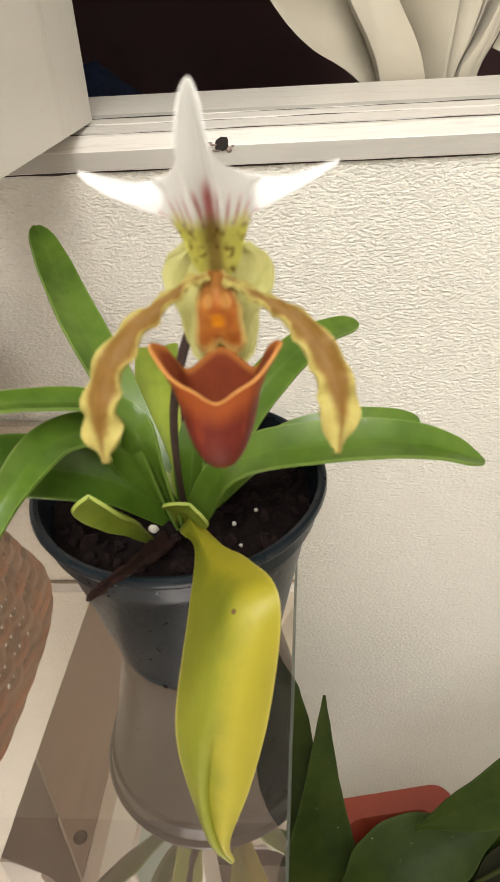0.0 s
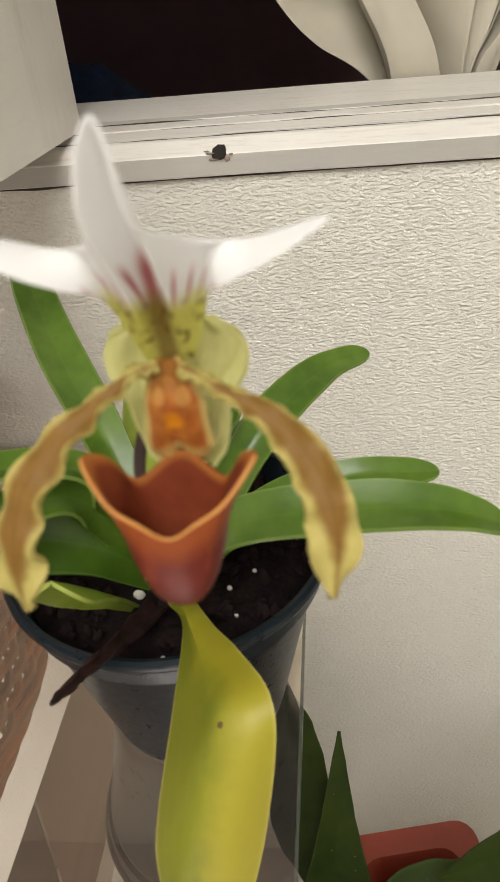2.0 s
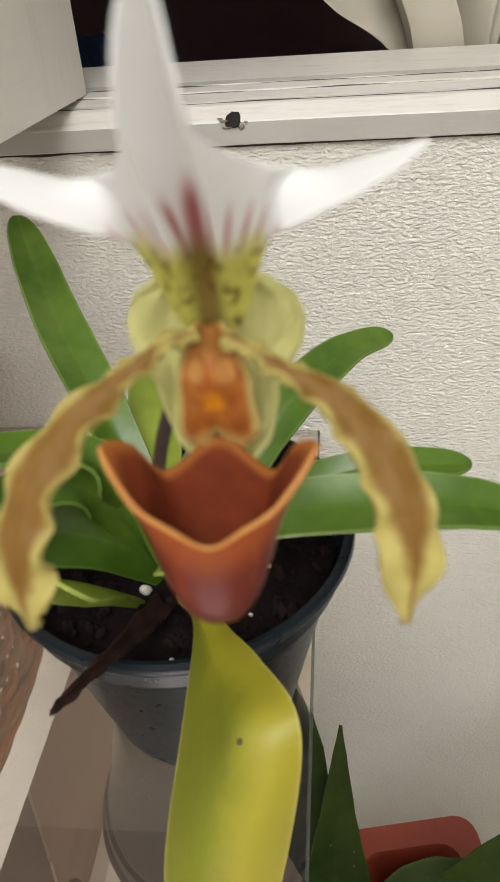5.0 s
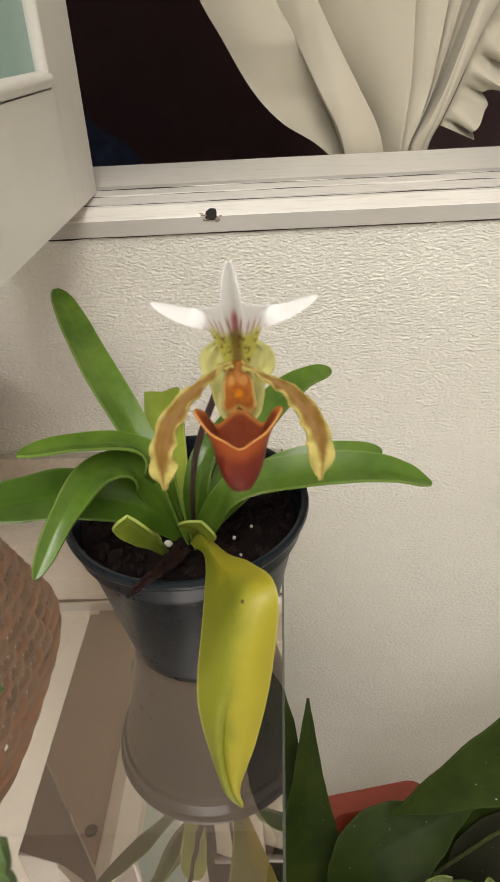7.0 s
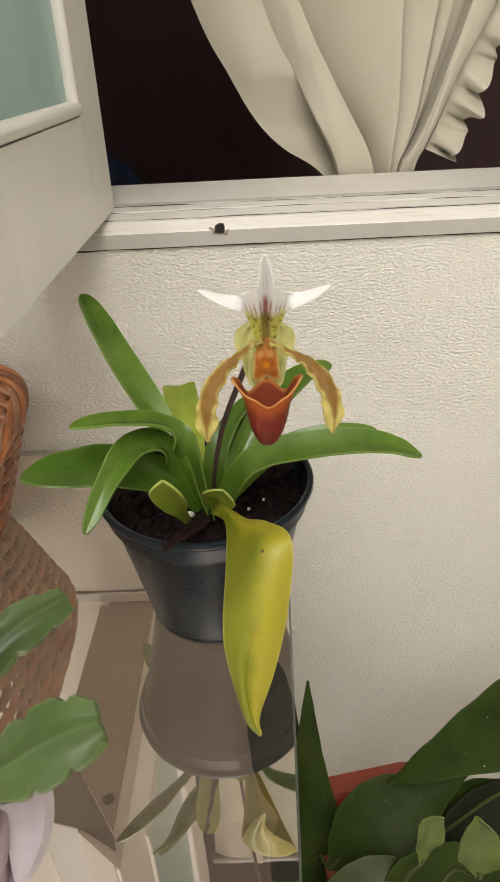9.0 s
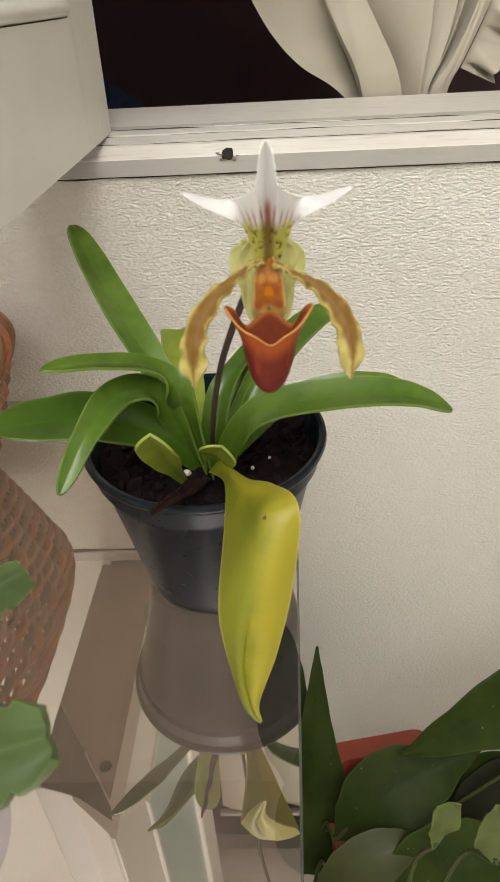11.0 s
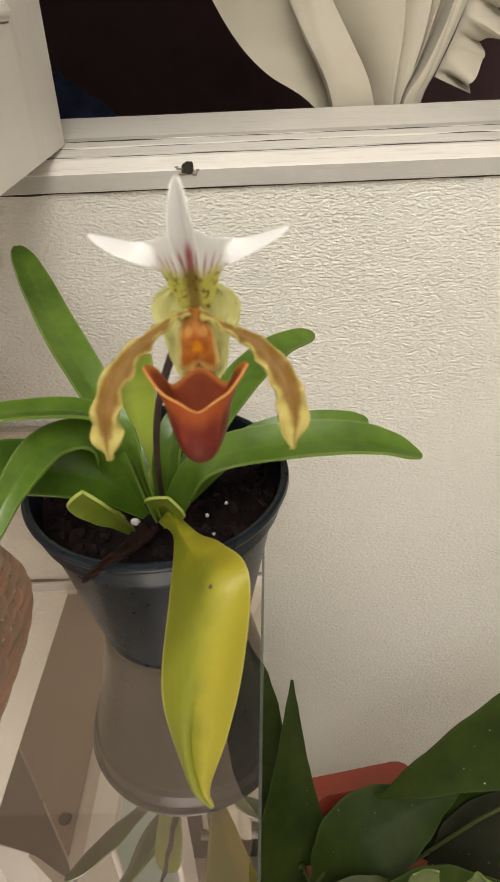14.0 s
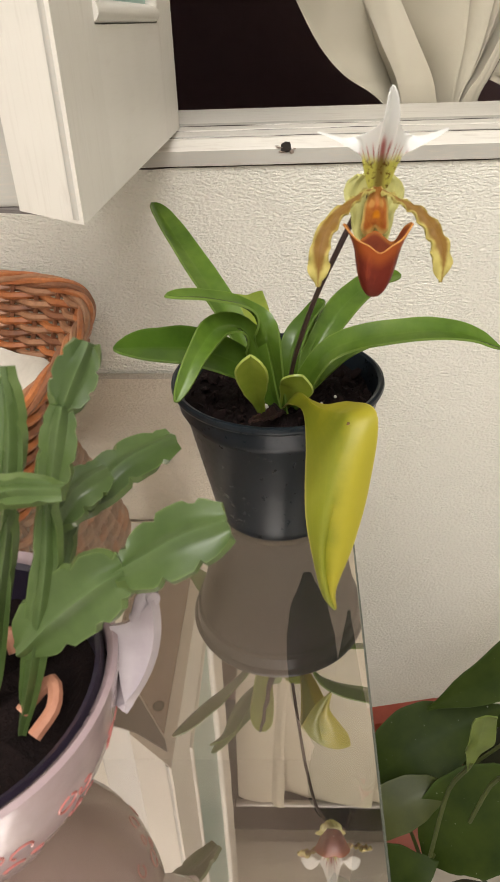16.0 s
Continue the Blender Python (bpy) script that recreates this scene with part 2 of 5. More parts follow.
def column_material():
    """Orange-brown shield: darker brows, a yellow-orange boss, pale margins. UV: across, foot to top."""
    m, nt, b, out = nodes_of("column_skin")
    u, v = uv_node(nt)
    s = math_node(nt, "ABSOLUTE", math_node(nt, "SUBTRACT", u, 0.5))
    mott = noise_node(nt, 300, 3, 0.6)
    c = mix(nt, smooth_step(nt, mott.outputs["Fac"], 0.3, 0.7), (0.32, 0.085, 0.014), (0.42, 0.150, 0.024))
    top = smooth_step(nt, v, 0.60, 0.82)
    c = mix(nt, math_node(nt, "MULTIPLY", top, 0.75), c, (0.27, 0.120, 0.022))
    d1 = math_node(nt, "ADD", math_node(nt, "POWER", math_node(nt, "MULTIPLY", math_node(nt, "SUBTRACT", s, 0.20), 6.0), 2.0), math_node(nt, "POWER", math_node(nt, "MULTIPLY", math_node(nt, "SUBTRACT", v, 0.66), 9.0), 2.0))
    c = mix(nt, math_node(nt, "MULTIPLY", math_node(nt, "SUBTRACT", 1.0, smooth_step(nt, d1, 0.2, 1.0)), 0.7), c, (0.50, 0.26, 0.07))
    c = mix(nt, math_node(nt, "MULTIPLY", smooth_step(nt, s, 0.36, 0.47), 0.8), c, (0.55, 0.44, 0.14))
    hem = math_node(nt, "SUBTRACT", 1.0, smooth_step(nt, v, 0.04, 0.16))
    c = mix(nt, math_node(nt, "MULTIPLY", hem, 0.8), c, (0.52, 0.34, 0.10))
    d2 = math_node(nt, "ADD", math_node(nt, "POWER", math_node(nt, "MULTIPLY", s, 5.2), 2.0), math_node(nt, "POWER", math_node(nt, "MULTIPLY", math_node(nt, "SUBTRACT", v, 0.40), 6.5), 2.0))
    c = mix(nt, math_node(nt, "SUBTRACT", 1.0, smooth_step(nt, d2, 0.05, 0.9)), c, (0.62, 0.22, 0.008))
    petal_finish(nt, b, out, c, 0.55, 0.12)
    b.inputs["Specular IOR Level"].default_value = 0.25
    return m


def pouch_lining_material():
    """The inside of the slipper: red-brown, tan along the rim. UV: round, foot to lip."""
    m, nt, b, out = nodes_of("pouch_lining")
    u, v = uv_node(nt)
    mott = noise_node(nt, 220, 4, 0.6)
    c = mix(nt, mott.outputs["Fac"], (0.115, 0.018, 0.007), (0.22, 0.045, 0.012))
    c = mix(nt, math_node(nt, "MULTIPLY", smooth_step(nt, v, 0.90, 1.0), 0.8), c, (0.40, 0.15, 0.028))
    petal_finish(nt, b, out, c, 0.65, 0.10)
    b.inputs["Specular IOR Level"].default_value = 0.2
    return m


def yellow_leaf_material():
    """A dying leaf: clear yellow on one flank, still green on the other, faint ribs and brown flecks."""
    m, nt, b, out = nodes_of("yellowing_leaf")
    u, v = uv_node(nt)
    big = noise_node(nt, 30, 4, 0.6)
    fine = noise_node(nt, 260, 4, 0.65)
    yellow = mix(nt, big.outputs["Fac"], (0.305, 0.275, 0.010), (0.395, 0.340, 0.024))
    green = mix(nt, big.outputs["Fac"], (0.165, 0.190, 0.009), (0.245, 0.250, 0.014))
    flank = math_node(nt, "ADD", math_node(nt, "MULTIPLY", math_node(nt, "SUBTRACT", u, 0.5), 1.6), math_node(nt, "MULTIPLY", math_node(nt, "SUBTRACT", big.outputs["Fac"], 0.5), 1.4))
    c = mix(nt, smooth_step(nt, flank, -0.35, 0.35), green, yellow)
    ribs = math_node(nt, "ABSOLUTE", math_node(nt, "SINE", math_node(nt, "MULTIPLY", u, 34.0)))
    c = mix(nt, math_node(nt, "MULTIPLY", math_node(nt, "SUBTRACT", 1.0, smooth_step(nt, ribs, 0.0, 0.5)), 0.10), c, (0.30, 0.30, 0.02))
    side = math_node(nt, "ABSOLUTE", math_node(nt, "SUBTRACT", u, 0.5))
    c = mix(nt, math_node(nt, "MULTIPLY", smooth_step(nt, side, 0.465, 0.498), 0.5), c, (0.55, 0.46, 0.14))
    c = mix(nt, math_node(nt, "MULTIPLY", smooth_step(nt, fine.outputs["Fac"], 0.66, 0.76), 0.35), c, (0.22, 0.15, 0.02))
    petal_finish(nt, b, out, c, 0.48, 0.15, 0.15)
    return m


def glass_top_material():
    """The polished top of the tinted table glass: part mirror, part see-through."""
    m, nt, b, out = nodes_of("table_glass_top")
    nt.nodes.remove(b)
    gl = add(nt, "ShaderNodeBsdfGlossy", Color=(0.87, 0.82, 0.78, 1), Roughness=0.014)
    tr = add(nt, "ShaderNodeBsdfTransparent", Color=(1.0, 0.86, 0.75, 1))
    fr = add(nt, "ShaderNodeFresnel", IOR=GLASS_IOR)
    smear = noise_node(nt, 7, 4, 0.65)
    bp = add(nt, "ShaderNodeBump", Strength=0.02, Distance=0.002)
    nt.links.new(smear.outputs["Fac"], bp.inputs["Height"])
    nt.links.new(bp.outputs["Normal"], gl.inputs["Normal"])
    ms = nt.nodes.new("ShaderNodeMixShader")
    nt.links.new(fr.outputs[0], ms.inputs[0])
    nt.links.new(tr.outputs[0], ms.inputs[1])
    nt.links.new(gl.outputs[0], ms.inputs[2])
    film = add(nt, "ShaderNodeBsdfDiffuse", Color=(0.46, 0.345, 0.32, 1))
    ms2 = nt.nodes.new("ShaderNodeMixShader")
    nt.links.new(math_node(nt, "MULTIPLY", smooth_step(nt, smear.outputs["Fac"], 0.3, 0.75), GLASS_FILM), ms2.inputs[0])
    nt.links.new(ms.outputs[0], ms2.inputs[1])
    nt.links.new(film.outputs[0], ms2.inputs[2])
    nt.links.new(ms2.outputs[0], out.inputs["Surface"])
    return m


def clear_material(name, colour):
    m, nt, b, out = nodes_of(name)
    nt.nodes.remove(b)
    tr = add(nt, "ShaderNodeBsdfTransparent", Color=(*colour, 1))
    nt.links.new(tr.outputs[0], out.inputs["Surface"])
    return m


def glass_edge_material():
    m, nt, b, out = nodes_of("table_glass_edge")
    b.inputs["Base Color"].default_value = (0.10, 0.11, 0.09, 1)
    b.inputs["Roughness"].default_value = 0.10
    tr = add(nt, "ShaderNodeBsdfTransparent", Color=(0.62, 0.64, 0.58, 1))
    ms = nt.nodes.new("ShaderNodeMixShader")
    ms.inputs[0].default_value = 0.35
    nt.links.new(b.outputs[0], ms.inputs[1])
    nt.links.new(tr.outputs[0], ms.inputs[2])
    nt.links.new(ms.outputs[0], out.inputs["Surface"])
    return m


def pane_material():
    """Obscured greenish window glass."""
    m, nt, b, out = nodes_of("casement_pane")
    b.inputs["Base Color"].default_value = (0.36, 0.47, 0.43, 1)
    b.inputs["Roughness"].default_value = 0.3
    b.inputs["Specular IOR Level"].default_value = 0.35
    n = noise_node(nt, 60, 3, 0.5)
    bump(nt, b, n.outputs["Fac"], 0.06, 0.001)
    c = mix(nt, n.outputs["Fac"], (0.31, 0.47, 0.425), (0.38, 0.53, 0.48))
    nt.links.new(c, b.inputs["Base Color"])
    return m


def cloth_material():
    """Thin cream cotton."""
    m, nt, b, out = nodes_of("cream_cotton")
    weave = noise_node(nt, 900, 2, 0.5, (1, 1, 3))
    big = noise_node(nt, 7, 4, 0.6)
    c = mix(nt, big.outputs["Fac"], (0.58, 0.53, 0.405), (0.72, 0.675, 0.56))
    nt.links.new(c, b.inputs["Base Color"])
    b.inputs["Roughness"].default_value = 0.85
    b.inputs["Sheen Weight"].default_value = 0.15
    bump(nt, b, weave.outputs["Fac"], 0.25, 0.0006)
    tr = nt.nodes.new("ShaderNodeBsdfTranslucent")
    nt.links.new(c, tr.inputs["Color"])
    ms = nt.nodes.new("ShaderNodeMixShader")
    ms.inputs[0].default_value = 0.25
    nt.links.new(b.outputs[0], ms.inputs[1])
    nt.links.new(tr.outputs[0], ms.inputs[2])
    nt.links.new(ms.outputs[0], out.inputs["Surface"])
    return m


GLASS_IOR, GLASS_FILM = 11.0, 0.075
M_STUCCO = stucco_material()
M_PAINT_X = painted_wood_material("old_white_paint_long", tint=(0.79, 0.76, 0.70), low=(0.71, 0.675, 0.61))
M_PAINT_Z = painted_wood_material("old_white_paint_upright", tint=(0.765, 0.735, 0.67), low=(0.69, 0.66, 0.595), along="z", streaks=0.14, wearing=0.22)
M_PAINT_Y = painted_wood_material("old_white_paint_casement", tint=(0.785, 0.755, 0.69), low=(0.72, 0.69, 0.625), along="y", streaks=0.06, wearing=0.08)
# One grey paint: grime on the sill, painted shade on the casement.
M_PAINT_GRIME_SHADE = painted_wood_material("grime_shade_white_paint", tint=(0.50, 0.485, 0.44), low=(0.40, 0.385, 0.345), streaks=0.70, wearing=0.30, brushing=900)
M_RAW = surface("bare_brown_wood", (0.20, 0.148, 0.118), (0.36, 0.283, 0.234), 0.6, 10, 120, 0.3, 0.001, (1, 0.08, 1))
M_RAW_DARK = surface("dark_grey_wood", (0.105, 0.090, 0.084), (0.20, 0.175, 0.162), 0.7, 14, 120, 0.2, 0.001)
M_KNOT = surface("dark_hole", (0.006, 0.005, 0.004), (0.02, 0.014, 0.01), 0.9)
M_CRACK = surface("dirty_crack", (0.014, 0.011, 0.009), (0.07, 0.055, 0.042), 0.9)
M_PLASTER = surface("room_plaster", (0.76, 0.74, 0.69), (0.83, 0.81, 0.77), 0.8, 2, 60, 0.1)
M_CEIL = surface("ceiling_white", (0.80, 0.785, 0.75), (0.86, 0.845, 0.81), 0.85, 2, 60, 0.1)
M_FLOOR = surface("beige_floor_tile", (0.56, 0.52, 0.46), (0.64, 0.595, 0.535), 0.5, 6, 80, 0.1)
M_NIGHT = surface("dark_outside", (0.25, 0.150, 0.148), (0.32, 0.195, 0.19), 0.9, 2, 20, 0)
M_BLUE = surface("dark_blue_sheet", (0.015, 0.020, 0.05), (0.06, 0.085, 0.20), 0.7, 22, 80, 0.2)
M_CLOTH = cloth_material()
M_PANE = pane_material()
M_GTOP = glass_top_material()
M_GSIDE = glass_edge_material()
M_GBOT = clear_material("table_glass_under", (0.97, 0.97, 0.96))
M_STEEL = surface("grey_metal_leg", (0.22, 0.21, 0.20), (0.34, 0.33, 0.31), 0.35, 20, 200, 0.1, 0.0005, None, 0.8)
M_POT = surface("dark_grey_plastic", (0.008, 0.012, 0.016), (0.012, 0.017, 0.022), 0.30, 14, 160, 0.03, 0.0003, spec=0.18)
M_SOIL = surface("dark_bark_soil", (0.005, 0.003, 0.003), (0.014, 0.008, 0.007), 0.9, 60, 320, 0.8, 0.003, spec=0.12)
M_BARK = surface("bark_chip", (0.006, 0.004, 0.004), (0.020, 0.011, 0.010), 0.9, 90, 380, 0.6, 0.001, spec=0.12)
M_PERL = surface("white_grit", (0.45, 0.42, 0.34), (0.66, 0.62, 0.54), 0.7, 100, 400)
M_LEAF = leaf_material("strap_leaf_green", (0.060, 0.126, 0.012), (0.150, 0.255, 0.031), (0.24, 0.35, 0.07), rough=0.24)
M_LEAF_D = leaf_material("strap_leaf_deep_green", (0.045, 0.100, 0.009), (0.100, 0.185, 0.018), (0.17, 0.27, 0.05))
M_LEAF_Y = leaf_material("young_leaf_yellow_green", (0.21, 0.29, 0.03), (0.34, 0.42, 0.055), (0.45, 0.50, 0.14))
M_YELLOW = yellow_leaf_material()
M_DRY = surface("dried_leaf_brown", (0.010, 0.0045, 0.004), (0.032, 0.012, 0.010), 0.7, 60, 300, 0.5, spec=0.2)
M_STEM = surface("purple_brown_stalk", (0.022, 0.010, 0.010), (0.060, 0.026, 0.020), 0.6, 80, 500, 0.3, 0.0004)
M_DORSAL = dorsal_material()
M_SIDE = side_petal_material()
M_LOWER = lower_sepal_material()
M_POUCH = pouch_material()
M_COLUMN = column_material()
M_POUCH_IN = pouch_lining_material()
M_LIP = surface("pale_orange_lip", (0.40, 0.170, 0.040), (0.52, 0.26, 0.075), 0.6, 80, 300, 0, spec=0.25)
M_DROP = surface("white_droplet", (0.78, 0.78, 0.76), (0.88, 0.88, 0.86), 0.15, 50, 200, 0)
M_SPOT = surface("brown_leaf_spot", (0.05, 0.025, 0.008), (0.14, 0.07, 0.02), 0.7)
M_WICKER = surface("orange_brown_willow", (0.28, 0.080, 0.024), (0.55, 0.20, 0.065), 0.42, 30, 220, 0.3, 0.0006)
M_WICKER_D = surface("dark_brown_willow", (0.15, 0.055, 0.024), (0.32, 0.13, 0.060), 0.5, 30, 220, 0.3, 0.0006)
M_WICKER_L = surface("pale_brown_willow", (0.26, 0.115, 0.055), (0.46, 0.235, 0.125), 0.48, 30, 220, 0.3, 0.0006)
M_PAPER = surface("white_paper_liner", (0.58, 0.54, 0.47), (0.74, 0.70, 0.62), 0.8, 18, 150, 0.2)
M_CERAM = surface("pink_white_porcelain", (0.29, 0.21, 0.22), (0.40, 0.31, 0.32), 0.16, 16, 90, 0.02, 0.0003, None, 0, 0.45, 0.1)
# Paler copy of the glaze, with the handles' glare put into its colour.
M_CERAM_GLARE = surface("glare_white_porcelain", (0.40, 0.35, 0.37), (0.52, 0.46, 0.48), 0.16, 16, 90, 0.02, 0.0003, None, 0, 0.5, 0.3)
M_RED_DECO = surface("red_transfer_print", (0.40, 0.11, 0.10), (0.50, 0.19, 0.17), 0.25, 60, 200, 0)
M_INNER = surface("purple_black_plastic", (0.014, 0.010, 0.020), (0.030, 0.022, 0.040), 0.4)
M_TERRA = surface("orange_bark_piece", (0.32, 0.13, 0.075), (0.48, 0.23, 0.14), 0.7, 50, 200, 0.3)
# The pale midrib also paints in the glare along the joints.
M_CACTUS = leaf_material("flat_cactus_green", (0.042, 0.075, 0.016), (0.10, 0.150, 0.045), (0.15, 0.21, 0.065), vein=(0.12, 0.18, 0.07), rough=0.34, pale=0.35, translucent=0.15)
M_BROAD = leaf_material("broad_leaf_dark_green", (0.016, 0.030, 0.003), (0.036, 0.056, 0.006), (0.05, 0.08, 0.02), vein=(0.050, 0.08, 0.016), rough=0.52, translucent=0.12, specks=0.8)
M_BROAD.node_tree.nodes["Principled BSDF"].inputs["Specular IOR Level"].default_value = 0.16
# Brown leaf colour, darkened so that low leaves hold painted shade.
M_BROAD_BROWN_SHADE = leaf_material("broad_leaf_shaded_brown_green", (0.010, 0.011, 0.004), (0.022, 0.021, 0.008), (0.03, 0.03, 0.012), vein=(0.016, 0.016, 0.006), rough=0.55, translucent=0.05, specks=0.6)
M_BROAD_BROWN_SHADE.node_tree.nodes["Principled BSDF"].inputs["Specular IOR Level"].default_value = 0.15
M_BROAD_M = leaf_material("broad_leaf_olive", (0.032, 0.042, 0.006), (0.062, 0.074, 0.013), (0.08, 0.10, 0.02), vein=(0.07, 0.09, 0.02), rough=0.5, translucent=0.15)
M_BROAD_L = leaf_material("broad_leaf_light_green", (0.085, 0.120, 0.014), (0.15, 0.20, 0.032), (0.2, 0.26, 0.07), rough=0.40)
M_REDPOT = surface("orange_red_plastic", (0.24, 0.036, 0.018), (0.33, 0.055, 0.026), 0.42, 9, 120, 0.06)
M_LAMP = surface("lamp_opal", (0.8, 0.78, 0.72), (0.86, 0.84, 0.8), 0.4, 10, 60, 0)


# ---- mesh helpers ----
def place_of(ob):
    p = Vector()
    while ob:
        p += ob.location
        ob = ob.parent
    return p


def finish(bm, smooth=True):
    bmesh.ops.recalc_face_normals(bm, faces=bm.faces)
    if smooth:
        for f in bm.faces:
            f.smooth = True


def part(name, bm, material, parent=None, label="", smooth=True, origin=None):
    """Links a bmesh, given in world metres, as one mesh object under a thing or a part."""
    finish(bm, smooth)
    me = bpy.data.meshes.new(name)
    at = Vector(origin) if origin is not None else Vector()
    base = place_of(parent) if parent else Vector()
    bmesh.ops.translate(bm, verts=bm.verts, vec=-(at if origin is not None else base))
    bm.to_mesh(me)
    bm.free()
    for m in material if isinstance(material, (list, tuple)) else [material]:
        me.materials.append(m)
    ob = new(name, me)
    if parent:
        ob.parent = parent
    ob.location = at - base if origin is not None else Vector()
    if smooth:
        me.set_sharp_from_angle(angle=radians(42))
    return tagged(ob, label=label)


def thing(name, at, label, category, group="", kind=""):
    ob = new(name)
    ob.empty_display_size = 0.05
    ob.location = at
    return tagged(ob, label, category, group, kind)


def box(bm, lo, hi, bevel=0.0):
    lo, hi = Vector(lo), Vector(hi)
    made = bmesh.ops.create_cube(bm, size=1.0)["verts"]
    for v in made:
        v.co = Vector([(lo[i] + hi[i]) / 2 + v.co[i] * (hi[i] - lo[i]) for i in range(3)])
    if bevel:
        edges = list({e for v in made for e in v.link_edges})
        bmesh.ops.bevel(bm, geom=edges, offset=bevel, segments=2, affect="EDGES", profile=0.6)
    return bm


def prism(bm, plan, z0, z1, bevel=0.0):
    """An upright prism over a plan polygon."""
    a = [bm.verts.new((x, y, z0)) for x, y in plan]
    b = [bm.verts.new((x, y, z1)) for x, y in plan]
    n = len(plan)
    fs = [bm.faces.new(a[::-1]), bm.faces.new(b)] + [bm.faces.new((a[i], a[(i + 1) % n], b[(i + 1) % n], b[i])) for i in range(n)]
    if bevel:
        bmesh.ops.bevel(bm, geom=list({e for f in fs for e in f.edges}), offset=bevel, segments=2, affect="EDGES", profile=0.6)
    return bm


def extrude_x(bm, profile, x0, x1, steps=1, wobble=0.0):
    """A y-z profile drawn along x, with slight unevenness."""
    rows = []
    for k in range(steps + 1):
        x = x0 + (x1 - x0) * k / steps
        row = []
        for i, (y, z) in enumerate(profile):
            w = wobble * noise.noise(Vector((x * 14, i * 3.7, 0)))
            row.append(bm.verts.new((x, y, z + RIM + w)))
        rows.append(row)
    n = len(profile)
    for a, b in zip(rows, rows[1:]):
        for i in range(n):
            bm.faces.new((a[i], a[(i + 1) % n], b[(i + 1) % n], b[i]))
    bm.faces.new(rows[0])
    bm.faces.new(rows[-1][::-1])
    return bm


def spline(points, n):
    """Points along a smooth curve through the given ones."""
    p = [Vector(q) for q in points]
    p = [p[0] * 2 - p[1]] + p + [p[-1] * 2 - p[-2]]
    out = []
    for k in range(n):
        t = k / (n - 1) * (len(p) - 3)
        i = min(int(t), len(p) - 4)
        f = t - i
        a, b, c, d = p[i:i + 4]
        out.append(0.5 * ((2 * b) + (c - a) * f + (2 * a - 5 * b + 4 * c - d) * f * f + (3 * b - 3 * c + d - a) * f ** 3))
    return out


def _ease(values, t):
    x = min(max(t, 0.0), 1.0) * (len(values) - 1)
    i = min(int(x), len(values) - 2)
    f = x - i
    f = f * f * (3 - 2 * f) * 0.5 + f * 0.5
    return values[i] * (1 - f) + values[i + 1] * f


def tube(bm, points, radii, n=8, cap=True):
    rings = []
    prev = None
    for i, p in enumerate(points):
        t = (points[min(i + 1, len(points) - 1)] - points[max(i - 1, 0)]).normalized()
        if prev is None:
            side = t.orthogonal().normalized()
        else:
            side = (prev - t * prev.dot(t)).normalized()
        prev = side
        up = t.cross(side)
        r = radii(i / (len(points) - 1)) if callable(radii) else radii
        rings.append([bm.verts.new(p + (side * math.cos(a) + up * math.sin(a)) * r) for a in [2 * math.pi * k / n for k in range(n)]])
    for a, b in zip(rings, rings[1:]):
        for k in range(n):
            bm.faces.new((a[k], a[(k + 1) % n], b[(k + 1) % n], b[k]))
    if cap:
        bm.faces.new(rings[0][::-1])
        bm.faces.new(rings[-1])
    return bm


def ring_tube(bm, points, r, n=6):
    """A closed tube."""
    rings = []
    m = len(points)
    for i, p in enumerate(points):
        t = (points[(i + 1) % m] - points[i - 1]).normalized()
        up = Vector((0, 0, 1))
        side = t.cross(up).normalized()
        up = side.cross(t)
        rings.append([bm.verts.new(p + (side * math.cos(a) + up * math.sin(a)) * r) for a in [2 * math.pi * k / n for k in range(n)]])
    for i in range(m):
        a, b = rings[i], rings[(i + 1) % m]
        for k in range(n):
            bm.faces.new((a[k], a[(k + 1) % n], b[(k + 1) % n], b[k]))
    return bm


def lathe(bm, profile, at, n=64, wobble=0.0):
    """Turns a profile of radius and height round the upright line through at."""
    rings = []
    for r, z in profile:
        rings.append([bm.verts.new((at[0] + math.cos(a) * r * (1 + wobble * math.sin(3 * a)), at[1] + math.sin(a) * r, at[2] + z)) for a in [2 * math.pi * k / n for k in range(n)]])
    for a, b in zip(rings, rings[1:]):
        for k in range(n):
            bm.faces.new((a[k], a[(k + 1) % n], b[(k + 1) % n], b[k]))
    return rings


